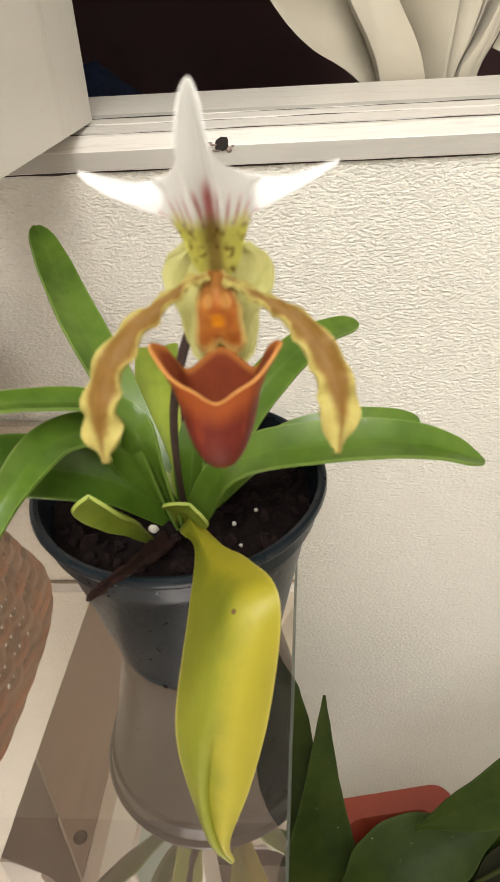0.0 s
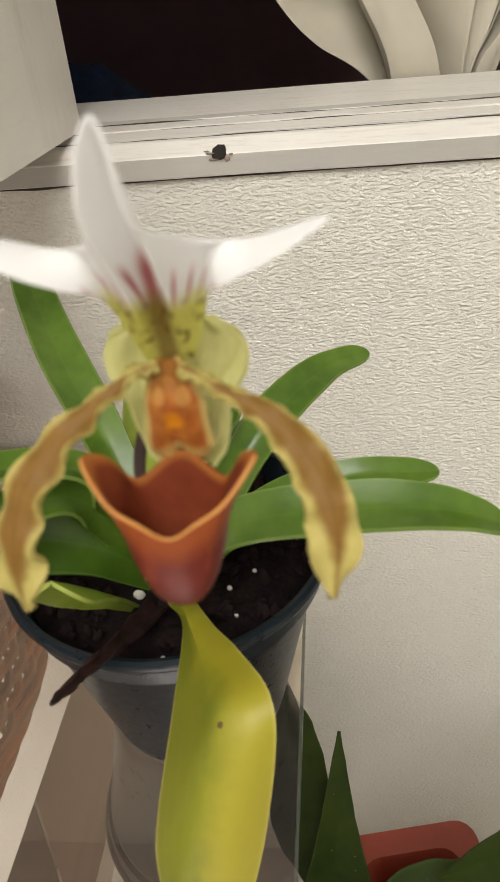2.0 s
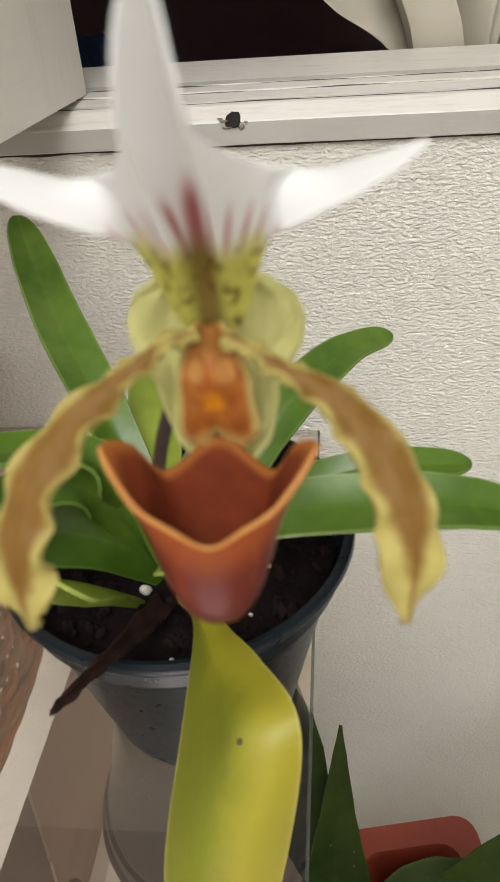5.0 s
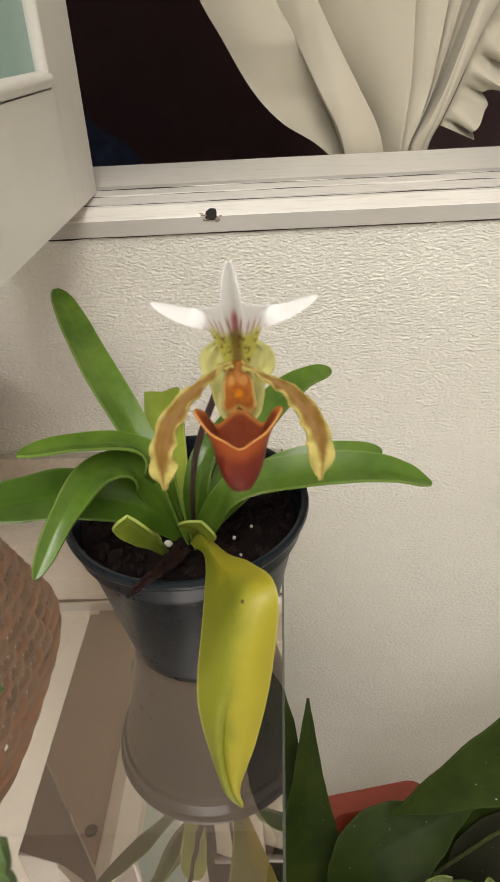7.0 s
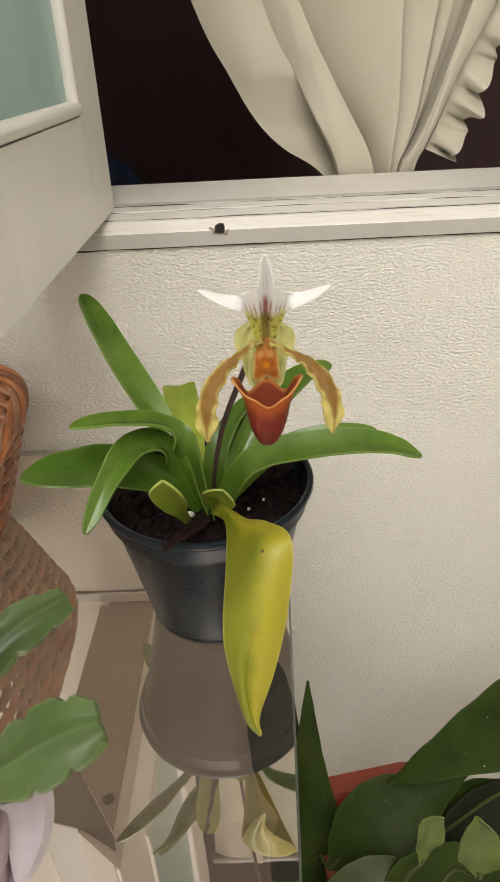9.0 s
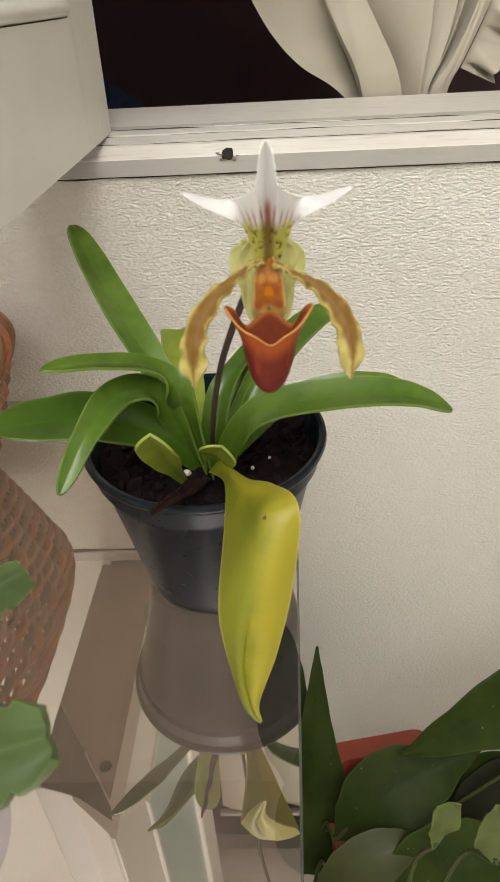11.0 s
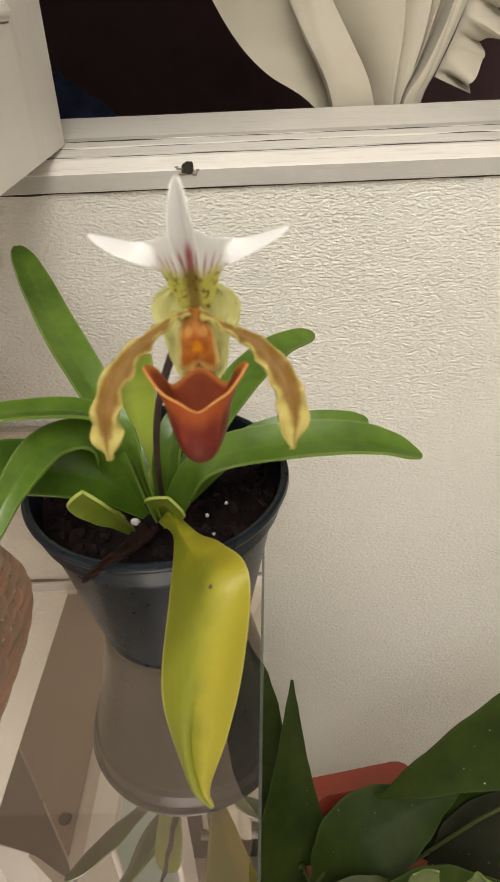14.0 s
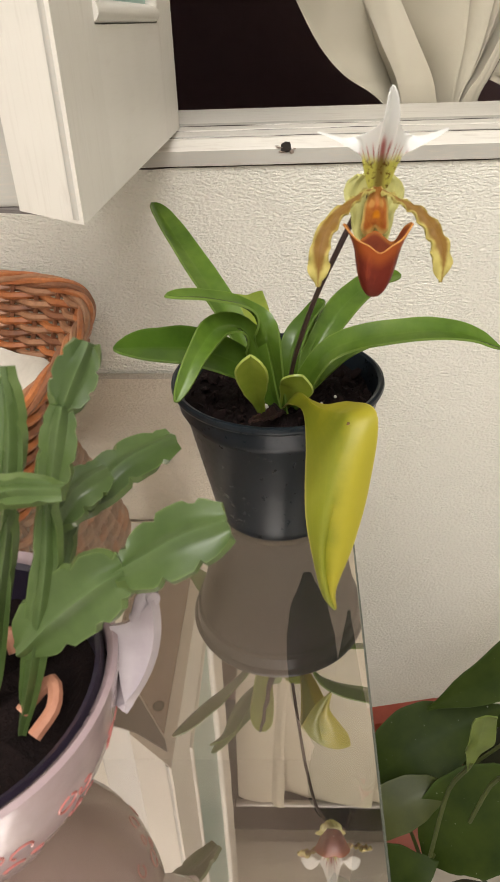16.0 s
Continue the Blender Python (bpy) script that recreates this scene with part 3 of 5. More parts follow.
def sheet(grid, thick, closed_u=False):
    """A thin closed skin over a grid of places, with UVs: u along each row, v from row to row."""
    bm = bmesh.new()
    nv, nu = len(grid), len(grid[0])
    uv = bm.loops.layers.uv.new("UVMap")
    nrm = [[None] * nu for _ in range(nv)]
    for j in range(nv):
        for i in range(nu):
            du = grid[j][(i + 1) % nu if closed_u else min(i + 1, nu - 1)] - grid[j][(i - 1) if (closed_u or i) else 0]
            dv = grid[min(j + 1, nv - 1)][i] - grid[max(j - 1, 0)][i]
            c = du.cross(dv)
            nrm[j][i] = c.normalized() if c.length > 1e-14 else Vector((0, -1, 0))
    top = [[bm.verts.new(grid[j][i] + nrm[j][i] * thick / 2) for i in range(nu)] for j in range(nv)]
    bot = [[bm.verts.new(grid[j][i] - nrm[j][i] * thick / 2) for i in range(nu)] for j in range(nv)]

    def face(vs, uvs):
        f = bm.faces.new(vs)
        for l, c in zip(f.loops, uvs):
            l[uv].uv = c
    span = nu if closed_u else nu - 1
    for j in range(nv - 1):
        for i in range(span):
            k = (i + 1) % nu
            c = [(i / span, j / (nv - 1)), ((i + 1) / span, j / (nv - 1)), ((i + 1) / span, (j + 1) / (nv - 1)), (i / span, (j + 1) / (nv - 1))]
            face((top[j][i], top[j][k], top[j + 1][k], top[j + 1][i]), c)
            face((bot[j][i], bot[j + 1][i], bot[j + 1][k], bot[j][k]), [c[0], c[3], c[2], c[1]])
    for j in (0, nv - 1):
        for i in range(span):
            k = (i + 1) % nu
            c = (i / span, j / (nv - 1))
            face((top[j][i], bot[j][i], bot[j][k], top[j][k]), [c] * 4)
    if not closed_u:
        for i in (0, nu - 1):
            for j in range(nv - 1):
                c = (i / span, j / (nv - 1))
                face((top[j][i], top[j + 1][i], bot[j + 1][i], bot[j][i]), [c] * 4)
    return bm


def leaf_grid(points, widths, faces, fold=0.18, n=30, m=11, wave=0.0, waves=5, twist=0.0, curl=0.0, seed=0, tip=0.0, pleat=0.0):
    """The places of a strap leaf along a curve. faces: the way its upper side looks at the foot, (middle) and tip."""
    line = spline(points, 401)
    rows = []
    for k in range(n):
        t = 1 - (1 - k / (n - 1)) ** (1.6 if tip else 1.0)
        at = round(400 * t)
        p = line[at]
        tan = (line[min(at + 6, 400)] - line[max(at - 6, 0)]).normalized()
        x = t * (len(faces) - 1)
        i = min(int(x), len(faces) - 2)
        up = Vector(faces[i]).normalized().lerp(Vector(faces[i + 1]).normalized(), x - i)
        side = tan.cross(up).normalized()
        up = side.cross(tan).normalized()
        if twist:
            q = Matrix.Rotation(twist * t, 3, tan)
            side, up = q @ side, q @ up
        w = _ease(widths, t) / 2
        if tip and t > 1 - tip:
            w *= math.sqrt(max(0.0004, 1 - ((t - 1 + tip) / tip) ** 2))
        row = []
        for c in range(m):
            u = -1 + 2 * c / (m - 1)
            lift = fold * w * (abs(u) ** 1.3) - curl * w * u * u + pleat * w * math.cos(7.5 * u)
            ripple = wave * math.sin(waves * 2 * math.pi * t + 1.3 * seed + (0.9 if u > 0 else 0)) * abs(u) ** 2
            sway = 0.02 * w * noise.noise(Vector((t * 5, seed * 2.1, u)))
            row.append(p + side * (u * w + sway) + up * (lift + ripple))
        rows.append(row)
    return rows


def leaf(name, parent, material, points, widths, faces, thick=0.0014, label="", **kw):
    rel = [V(*p) for p in points]
    kw = {"n": 36, "tip": 0.12, **kw}
    if material in (M_LEAF, M_LEAF_D):
        widths = [w * 0.87 for w in widths]
        kw["fold"] = kw.get("fold", 0.2) * 1.35
    return part(name, sheet(leaf_grid(rel, widths, faces, **kw), thick), material, parent, label)


# ---- the room ----
X0, X1, Y0, TOP = -1.5, 1.9, -2.3, 2.55
WIN_L, WIN_R, WIN_B, WIN_T = -0.165, 0.98, RIM + 0.0990, RIM + HEAD

bm = bmesh.new()
box(bm, (X0, Y0, -0.06), (X1, WALL + 0.20, 0.0))
tagged(part("floor", bm, M_FLOOR, smooth=False), "beige floor under the glass table", "floor", kind="structure")
bm = bmesh.new()
box(bm, (X0, WALL, 0.0), (X1, WALL + 0.20, WIN_B))
box(bm, (X0, WALL, WIN_B), (WIN_L, WALL + 0.20, WIN_T))
box(bm, (WIN_R, WALL, WIN_B), (X1, WALL + 0.20, WIN_T))
box(bm, (X0, WALL, WIN_T), (X1, WALL + 0.20, TOP))
tagged(part("wall_north", bm, M_STUCCO, smooth=False), "white painted stucco wall with fine ridged texture below the window", "wall", kind="structure")
for nm, lo, hi in (("wall_west", (X0 - 0.12, Y0, 0), (X0, WALL + 0.2, TOP)), ("wall_east", (X1, Y0, 0), (X1 + 0.12, WALL + 0.2, TOP)), ("wall_south", (X0, Y0 - 0.12, 0), (X1, Y0, TOP))):
    bm = bmesh.new()
    box(bm, lo, hi)
    tagged(part(nm, bm, M_PLASTER, smooth=False), "plain off-white plastered room wall", "wall", kind="structure")
bm = bmesh.new()
box(bm, (X0, Y0, TOP), (X1, WALL + 0.2, TOP + 0.1))
tagged(part("ceiling", bm, M_CEIL, smooth=False), "plain white ceiling", "ceiling", kind="structure")

# pendant lamp: the opal dish whose light fills the room
lamp = thing("pendant_lamp", (LAMP_AT[0], LAMP_AT[1], TOP), "white pendant lamp that lights the room", "lamp")
bm = bmesh.new()
LZ = LAMP_AT[2] + 0.055
lathe(bm, [(0.001, 0.0), (0.06, 0.0), (0.57, -0.022), (0.615, -0.048), (0.610, -0.048), (0.565, -0.028), (0.06, -0.006), (0.001, -0.006)], (LAMP_AT[0], LAMP_AT[1], LZ), 40)
part("shade", bm, M_LAMP, lamp)
bm = tube(bmesh.new(), [Vector((LAMP_AT[0], LAMP_AT[1], LZ + (TOP - LZ) * k / 4)) for k in range(5)], 0.004, 8)
part("cord", bm, M_STEEL, lamp)

# outside: night, with a dim blue sheet
bm = bmesh.new()
box(bm, (-3.0, 2.2, -0.5), (4.0, 2.3, 4.0))
tagged(part("backdrop", bm, M_NIGHT, smooth=False), "black night outside the open window", "backdrop", kind="structure")
bm = bmesh.new()
box(bm, (-3.0, WALL + 0.20, -0.5), (4.0, 2.2, -0.4))
tagged(part("ground_outside", bm, M_NIGHT, smooth=False), "dark unlit ground outside the window", "ground", kind="structure")
rows = []
for j in range(12):
    v = j / 11
    rows.append([V(-0.42 + 0.33 * u / 15, 1.15 + 0.006 * math.sin(u * 0.9) + 0.03 * v, -1.262 + 1.372 * v - 0.30 * max(0, u / 15 - 0.35) * v + 0.03 * noise.noise(Vector((u * 0.4, 0, 3)))) for u in range(16)])
tagged(part("blue_sheet", sheet(rows, 0.004), M_BLUE), "dim dark blue cloth hanging outside in the night", "cloth")

# ---- window ----
sill = thing("window_sill", V(0.4, 0.30, 0.0995), "old white painted wooden window sill with grooves and worn paint", "window sill", kind="structure")
profile = [(0.2428, 0.0995), (0.2422, 0.1000), (0.2422, 0.1128), (0.2426, 0.1136), (0.2530, 0.1214), (0.2560, 0.1222), (0.2572, 0.1212), (0.2592, 0.1214), (0.2602, 0.1230), (0.2768, 0.1252),
           (0.2776, 0.1234), (0.2794, 0.1234), (0.2802, 0.1258), (0.2945, 0.1272), (0.2952, 0.1262), (0.2962, 0.1262), (0.2970, 0.1276), (0.3035, 0.1290), (0.3850, 0.1335), (0.3850, 0.0995)]
bm = extrude_x(bmesh.new(), profile, -0.30, 1.02, 90, 0.0003)
for k, f in enumerate(bm.faces):
    f.material_index = 1 if k % len(profile) in (1, 5, 6, 7, 10, 14, 16) else 0
bmesh.ops.recalc_face_normals(bm, faces=bm.faces)
part("sill_board", bm, [M_PAINT_X, M_PAINT_GRIME_SHADE], sill, smooth=False)
line = [V(-0.22 + 1.24 * k / 160, 0.2462, 0.0990 + 0.0006 * noise.noise(Vector((k * 0.21, 0, 0)))) for k in range(161)]
bm = tube(bmesh.new(), line, lambda t: 0.0013 + 0.0022 * max(0, noise.noise(Vector((t * 31, 1, 0)))), 6)
part("crack", bm, M_CRACK, sill, "dark crack under the sill")
for gy, gz, gr in ((0.2784, 0.1243, 0.0020), (0.2957, 0.1269, 0.0014), (0.2580, 0.1218, 0.0012)):
    line = [V(-0.29 + 1.30 * k / 160, gy + 0.0002 * noise.noise(Vector((k * 0.15, gy * 90, 0))), gz) for k in range(161)]
    bm = tube(bmesh.new(), line, lambda t: 1.0 * gr * max(0.15, 0.50 + 0.8 * noise.noise(Vector((t * 26, gy * 50, 0)))), 6)
    part("groove_line", bm, M_CRACK, sill, "dirty groove in the sill")
bm = bmesh.new()
bmesh.ops.create_icosphere(bm, subdivisions=3, radius=1.0)
for v in bm.verts:
    k = 1 + 0.22 * noise.noise(v.co * 1.8)
    v.co = V(0.0112 + 0.0054 * v.co.x * k, 0.2440 + 0.0030 * v.co.y + 0.8 * 0.0050 * v.co.z * k * (v.co.z > -0.6), 0.1136 + 0.0046 * v.co.z * k)
part("knot_hole", bm, M_KNOT, sill, "small black knot hole")
bm = bmesh.new()
for (cx, cz, rx, rz, sd) in ((0.0160, 0.1105, 0.0020, 0.0022, 1), (0.0070, 0.1105, 0.0032, 0.0010, 4), (0.0048, 0.1140, 0.0026, 0.0006, 7), (0.0025, 0.1152, 0.0018, 0.0004, 8), (0.0190, 0.1130, 0.0012, 0.0006, 9)):
    m0 = bmesh.ops.create_icosphere(bm, subdivisions=2, radius=1.0)["verts"]
    for v in m0:
        k = 1 + 0.4 * noise.noise(v.co * 2 + Vector((sd, 0, 0)))
        v.co = V(cx + rx * v.co.x * k, 0.2418 + 1.33 * max(0, cz - 0.1136) + 0.0014 * v.co.y, cz + rz * v.co.z * k)
part("chipped_paint", bm, [M_RAW], sill, "splintered wood round the hole")

window = thing("window_1", V(0.4, 0.34, 0.1335), "old white wooden window frame standing open to the night", "window", kind="structure")
for nm, lo, hi in (("jamb", (WIN_L, 0.292, 0.136), (-0.126, 0.385, HEAD)), ("jamb", (0.92, 0.292, 0.136), (WIN_R, 0.385, HEAD)), ("head", (-0.126, 0.292, HEAD - 0.07), (0.92, 0.385, HEAD))):
    bm = bmesh.new()
    box(bm, V(*lo), V(*hi), 0.003)
    part(nm, bm, M_PAINT_Z if nm == "jamb" else M_PAINT_X, window)

# the open casement, hinged at the jamb and turned into the room over the table
casement = thing("casement", V(-0.11, 0.289, 0.127), "open white painted wooden casement with a pale green obscured pane", "window")
CA, CB = Vector((-0.0928, 0.289)), Vector((-0.0998, -0.076))
CD = (CB - CA).normalized()
CN = Vector((CD.y, -CD.x))


def cas(s, n):
    p = CA + CD * s + CN * n
    return (p.x, p.y)


CAS_W, CAS_T, CAS_B, CAS_H = (CB - CA).length, 0.046, RIM + 0.127, RIM + HEAD - 0.08
bm = prism(bmesh.new(), [cas(0, 0), cas(0.080, 0), cas(0.080, CAS_T), cas(0, CAS_T)], CAS_B, CAS_H)
part("stile", bm, M_PAINT_Z, casement, smooth=False)
bm = prism(bmesh.new(), [cas(CAS_W - 0.078, 0), cas(CAS_W, 0), cas(CAS_W - 0.034, CAS_T), cas(CAS_W - 0.078, CAS_T)], CAS_B, CAS_H)
part("stile", bm, M_PAINT_Z, casement, smooth=False)
bm = prism(bmesh.new(), [cas(0.080, 0), cas(CAS_W - 0.078, 0), cas(CAS_W - 0.078, CAS_T), cas(0.080, CAS_T)], CAS_B, CAS_B + 0.088)
part("rail", bm, M_PAINT_Y, casement, smooth=False)
bm = prism(bmesh.new(), [cas(0.080, 0), cas(CAS_W - 0.078, 0), cas(CAS_W - 0.078, CAS_T), cas(0.080, CAS_T)], CAS_H - 0.08, CAS_H, 0.0012)
part("rail", bm, M_PAINT_Y, casement, smooth=False)
bm = prism(bmesh.new(), [cas(0.082, 0.006), cas(CAS_W - 0.080, 0.006), cas(CAS_W - 0.080, 0.011), cas(0.082, 0.011)], CAS_B + 0.089, CAS_H - 0.081)
part("pane", bm, M_PANE, casement, "pale green obscured glass pane", smooth=False)

def on_end(s, n):
    """A place on the slanted end of the free stile: s from its corner, n proud of it."""
    a, b = Vector(cas(CAS_W, 0)), Vector(cas(CAS_W - 0.034, CAS_T))
    d = (b - a).normalized()
    p = a + d * s + Vector((d.y, -d.x)) * n
    return (p.x, p.y)


side_n = 0.0008 if (Vector(on_end(0.01, 0.01)) - Vector(cas(0.1, 0.02))).length > (Vector(on_end(0.01, -0.01)) - Vector(cas(0.1, 0.02))).length else -0.0008
# Thin grey strip that paints the shade of the stepped edge.
bm = prism(bmesh.new(), [on_end(0.0035, 0), on_end(0.0085, 0), on_end(0.0075, side_n), on_end(0.0045, side_n)], CAS_B + 0.002, CAS_H - 0.004)
part("rebate_shade", bm, M_PAINT_GRIME_SHADE, casement, "line of painted shade along the casement's edge")


def bead(a, b):
    bm = bmesh.new()
    tube(bm, [Vector(a).lerp(Vector(b), k / 12) for k in range(13)], 0.0060, 12)
    part("moulding", bm, M_PAINT_Y, casement)


z0, z1 = CAS_B + 0.0945, CAS_H - 0.085
s0, s1 = 0.0865, CAS_W - 0.0845
bead((*cas(s0 - 0.006, 0.003), z0), (*cas(s1 + 0.006, 0.003), z0))
bead((*cas(s0, 0.0035), z0 + 0.004), (*cas(s0, 0.0035), z1))
bead((*cas(s1, 0.0035), z0 + 0.004), (*cas(s1, 0.0035), z1))
# The outer leaf's shade is put into its darker grey paint.
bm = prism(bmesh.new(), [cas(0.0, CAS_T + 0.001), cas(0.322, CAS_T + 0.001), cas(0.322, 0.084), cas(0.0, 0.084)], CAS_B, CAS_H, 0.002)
part("outer_leaf", bm, M_PAINT_GRIME_SHADE, casement, "outer leaf folded against the casement, shade in its grey", smooth=False)
bm = prism(bmesh.new(), [cas(0.004, 0.012), cas(0.332, 0.012), cas(0.234, 0.082), cas(0.004, 0.082)], CAS_B - 0.0022, CAS_B - 0.0002, 0.0006)
part("underside", bm, M_RAW, casement, "bare brown wooden underside")
# Darker grey piece of the underside, beyond a slanted cut.
bm = prism(bmesh.new(), [cas(0.350, 0.006), cas(0.330, 0.040), cas(0.320, 0.082), cas(0.238, 0.082), cas(0.338, 0.010)], CAS_B - 0.0022, CAS_B - 0.0002, 0.0004)
part("underside", bm, M_RAW_DARK, casement, "dark grey underside of the free end")
bm = bmesh.new()
bmesh.ops.create_icosphere(bm, subdivisions=2, radius=1.0)
kx, ky = cas(0.302, 0.022)
for v in bm.verts:
    v.co = Vector((kx + 0.006 * v.co.x, ky + 0.006 * v.co.y, CAS_B - 0.0024 + 0.0012 * v.co.z))
part("knot", bm, M_CRACK, casement)

# ---- curtain: cream cotton, gathered at the sill ----
curtain = thing("curtain", V(0.17, 0.405, 0.08), "cream cotton curtain gathered together above the sill, with a frilled edge", "curtain")
LEVELS = [0.085, 0.134, 0.160, 0.190, 0.235, 0.290, 0.420, 0.600, 0.800, 1.050]
# each fold line: its x at those levels, its depth just before and just after the crease, and the height at which the crease ends
FOLDS = [([0.165, 0.120, 0.079, 0.050, 0.023, -0.006, -0.050, -0.080, -0.090, -0.095], 0.010, 0.010, 9),
         ([0.150, 0.1400, 0.1310, 0.1145, 0.0915, 0.0640, 0.018, 0.000, -0.010, -0.020], 0.021, -0.010, 0.232),
         ([0.190, 0.179, 0.170, 0.153, 0.127, 0.099, 0.045, 0.020, 0.010, 0.010], -0.008, 0.020, 9),
         ([0.196, 0.1975, 0.1995, 0.2025, 0.2025, 0.2015, 0.203, 0.208, 0.208, 0.208], -0.006, 0.004, 9),
         ([0.199, 0.2050, 0.2145, 0.2225, 0.2290, 0.2365, 0.258, 0.280, 0.290, 0.300], -0.003, 0.008, 9),
         ([0.201, 0.2062, 0.2170, 0.2275, 0.2395, 0.2525, 0.279, 0.304, 0.318, 0.328], 0.000, 0.009, 9),
         ([0.203, 0.208, 0.223, 0.2365, 0.2515, 0.2690, 0.302, 0.332, 0.352, 0.362], 0.013, -0.008, 9),
         ([0.220, 0.2245, 0.236, 0.2485, 0.2665, 0.2935, 0.338, 0.388, 0.422, 0.442], -0.004, -0.004, 9)]
NV = 80
curves = [spline([(x, 0, z) for x, z in zip(xs, LEVELS)], NV) for xs, *_ in FOLDS]
rows = []
for j in range(NV):
    t = j / (NV - 1)
    row = []
    open_up = min(1.0, 0.45 + t * 3.0)
    for k in range(len(FOLDS) - 1):
        a, b_ = curves[k][j], curves[k + 1][j]
        fade = [min(1.0, max(0.0, (FOLDS[q][3] - a.z) / 0.05)) for q in (k, k + 1)]
        da, db = FOLDS[k][2] * fade[0], FOLDS[k + 1][1] * fade[1]
        for f in [0.0, 0.02] + [i / 20 for i in range(1, 20)] + [0.985]:
            belly = -0.004 * math.sin(math.pi * f) * min(1, (b_.x - a.x) / 0.05)
            rip = 0.0012 * noise.noise(Vector((a.x * 40 + f * 3, a.z * 9, k)))
            y = 0.404 + 1.5 * open_up * (da + (db - da) * f ** 0.9 + belly) + rip
            row.append(V(a.x + (b_.x - a.x) * f, y, a.z + (b_.z - a.z) * f))
    e = curves[-1][j]
    row.append(V(e.x, 0.404 + 1.5 * open_up * FOLDS[-1][2], e.z))
    row.append(V(e.x + 0.002, 0.412 + 1.5 * open_up * FOLDS[-1][2], e.z))
    rows.append(row)
part("cloth", sheet(rows, 0.0009), M_CLOTH, curtain)
rows = []
fr = spline([(0.238, 0, 0.152), (0.252, 0, 0.185), (0.266, 0, 0.225), (0.288, 0, 0.285), (0.335, 0, 0.42), (0.385, 0, 0.6)], 110)
for j in range(110):
    t = j / 109
    row = []
    for i in range(9):
        u = i / 8
        w = 0.034 * u
        wv = 0.014 * u * math.sin(t * 40 + 1.2 * math.sin(t * 17)) + 0.003 * u * math.sin(t * 97)
        row.append(V(fr[j].x + w * 0.9 + 0.006 * u * math.sin(t * 40 + 1.4), 0.412 + wv, fr[j].z - w * 0.45 + 0.4 * wv))
    rows.append(row)
part("frill", sheet(rows, 0.0009), M_CLOTH, curtain)
bm = tube(bmesh.new(), [V(-0.1 + 1.0 * k / 10, 0.405, 1.055) for k in range(11)], 0.008, 12)
part("rod", bm, M_STEEL, curtain)

# ---- glass table ----
table = thing("glass_table", (-0.45, -0.25, 0.0), "table with a tinted, strongly reflecting thick glass top", "table")
TA = radians(-1.9)


def tab(dx, dy, z):
    """dx to the right of the rear right corner, dy towards the wall from it."""
    return Vector((0.066 + dx * math.cos(TA) - dy * math.sin(TA), 0.236 + dx * math.sin(TA) + dy * math.cos(TA), z))


bm = bmesh.new()
cs = [(-1.05, -0.78), (0, -0.78), (0, 0), (-1.05, 0)]
b = 0.0016
top = [bm.verts.new(tab(x + (b if x < -0.5 else -b), y + (b if y < -0.4 else -b), TABLE)) for x, y in cs]
mid = [bm.verts.new(tab(x, y, TABLE - b)) for x, y in cs]
low = [bm.verts.new(tab(x, y, TABLE - 0.008)) for x, y in cs]
bm.faces.new(top)
f = bm.faces.new(low[::-1])
f.material_index = 2
for ra, rb in ((top, mid), (mid, low)):
    for i in range(4):
        f = bm.faces.new((ra[i], rb[i], rb[(i + 1) % 4], ra[(i + 1) % 4]))
        f.material_index = 1
part("glass_top", bm, [M_GTOP, M_GSIDE, M_GBOT], table, "tinted clear glass sheet", smooth=False)
for x, y in ((-0.98, -0.70), (-0.50, -0.70), (-0.98, -0.08), (-0.55, -0.08)):
    bm = bmesh.new()
    p = tab(x, y, 0)
    tube(bm, [Vector((p.x, p.y, TABLE * k / 6 - (0.008 if k == 6 else 0))) for k in range(7)], 0.016, 16)
    part("leg", bm, M_STEEL, table)

# ---- slipper orchid in its pot ----
orchid = thing("potted_orchid", V(0, 0, TABLE - RIM), "slipper orchid with one white and tawny flower in a grey pot", "potted plant")
POT_H = RIM - TABLE
bm = bmesh.new()
prof = [(0.001, 0.0), (0.040, 0.0), (0.042, 0.002), (0.0465, 0.0025), (0.0485, 0.005), (0.0500, 0.012), (0.0665, POT_H - 0.024), (0.0680, POT_H - 0.0225), (0.0685, POT_H - 0.0175), (0.0712, POT_H - 0.0160),
        (0.0728, POT_H - 0.0060), (0.0748, POT_H - 0.0045), (0.0758, POT_H - 0.0020), (0.0752, POT_H + 0.0002), (0.0735, POT_H + 0.0008), (0.0712, POT_H - 0.0002), (0.0700, POT_H - 0.004), (0.0665, POT_H - 0.024), (0.060, POT_H - 0.040), (0.001, POT_H - 0.040)]
lathe(bm, prof, (0, 0, TABLE), 96)
part("pot", bm, M_POT, orchid, "dark grey plastic flower pot")
rows = []
for j in range(34):
    r = 0.0672 * j / 33
    row = []
    for i in range(72):
        a = 2 * math.pi * i / 72
        x, y = r * math.cos(a), r * math.sin(a)
        h = 0.006 * noise.noise(Vector((x * 60, y * 60, 0))) + 0.003 * noise.noise(Vector((x * 190, y * 190, 4)))
        row.append(V(x, y, -0.015 + h + 0.006 * math.exp(-((x - 0.0) ** 2 + (y + 0.02) ** 2) / 0.0006)))
    rows.append(row)
part("soil", sheet(rows, 0.001, closed_u=True), M_SOIL, orchid, "dark crumbly bark compost")
rng = random.Random(5)
bm = bmesh.new()
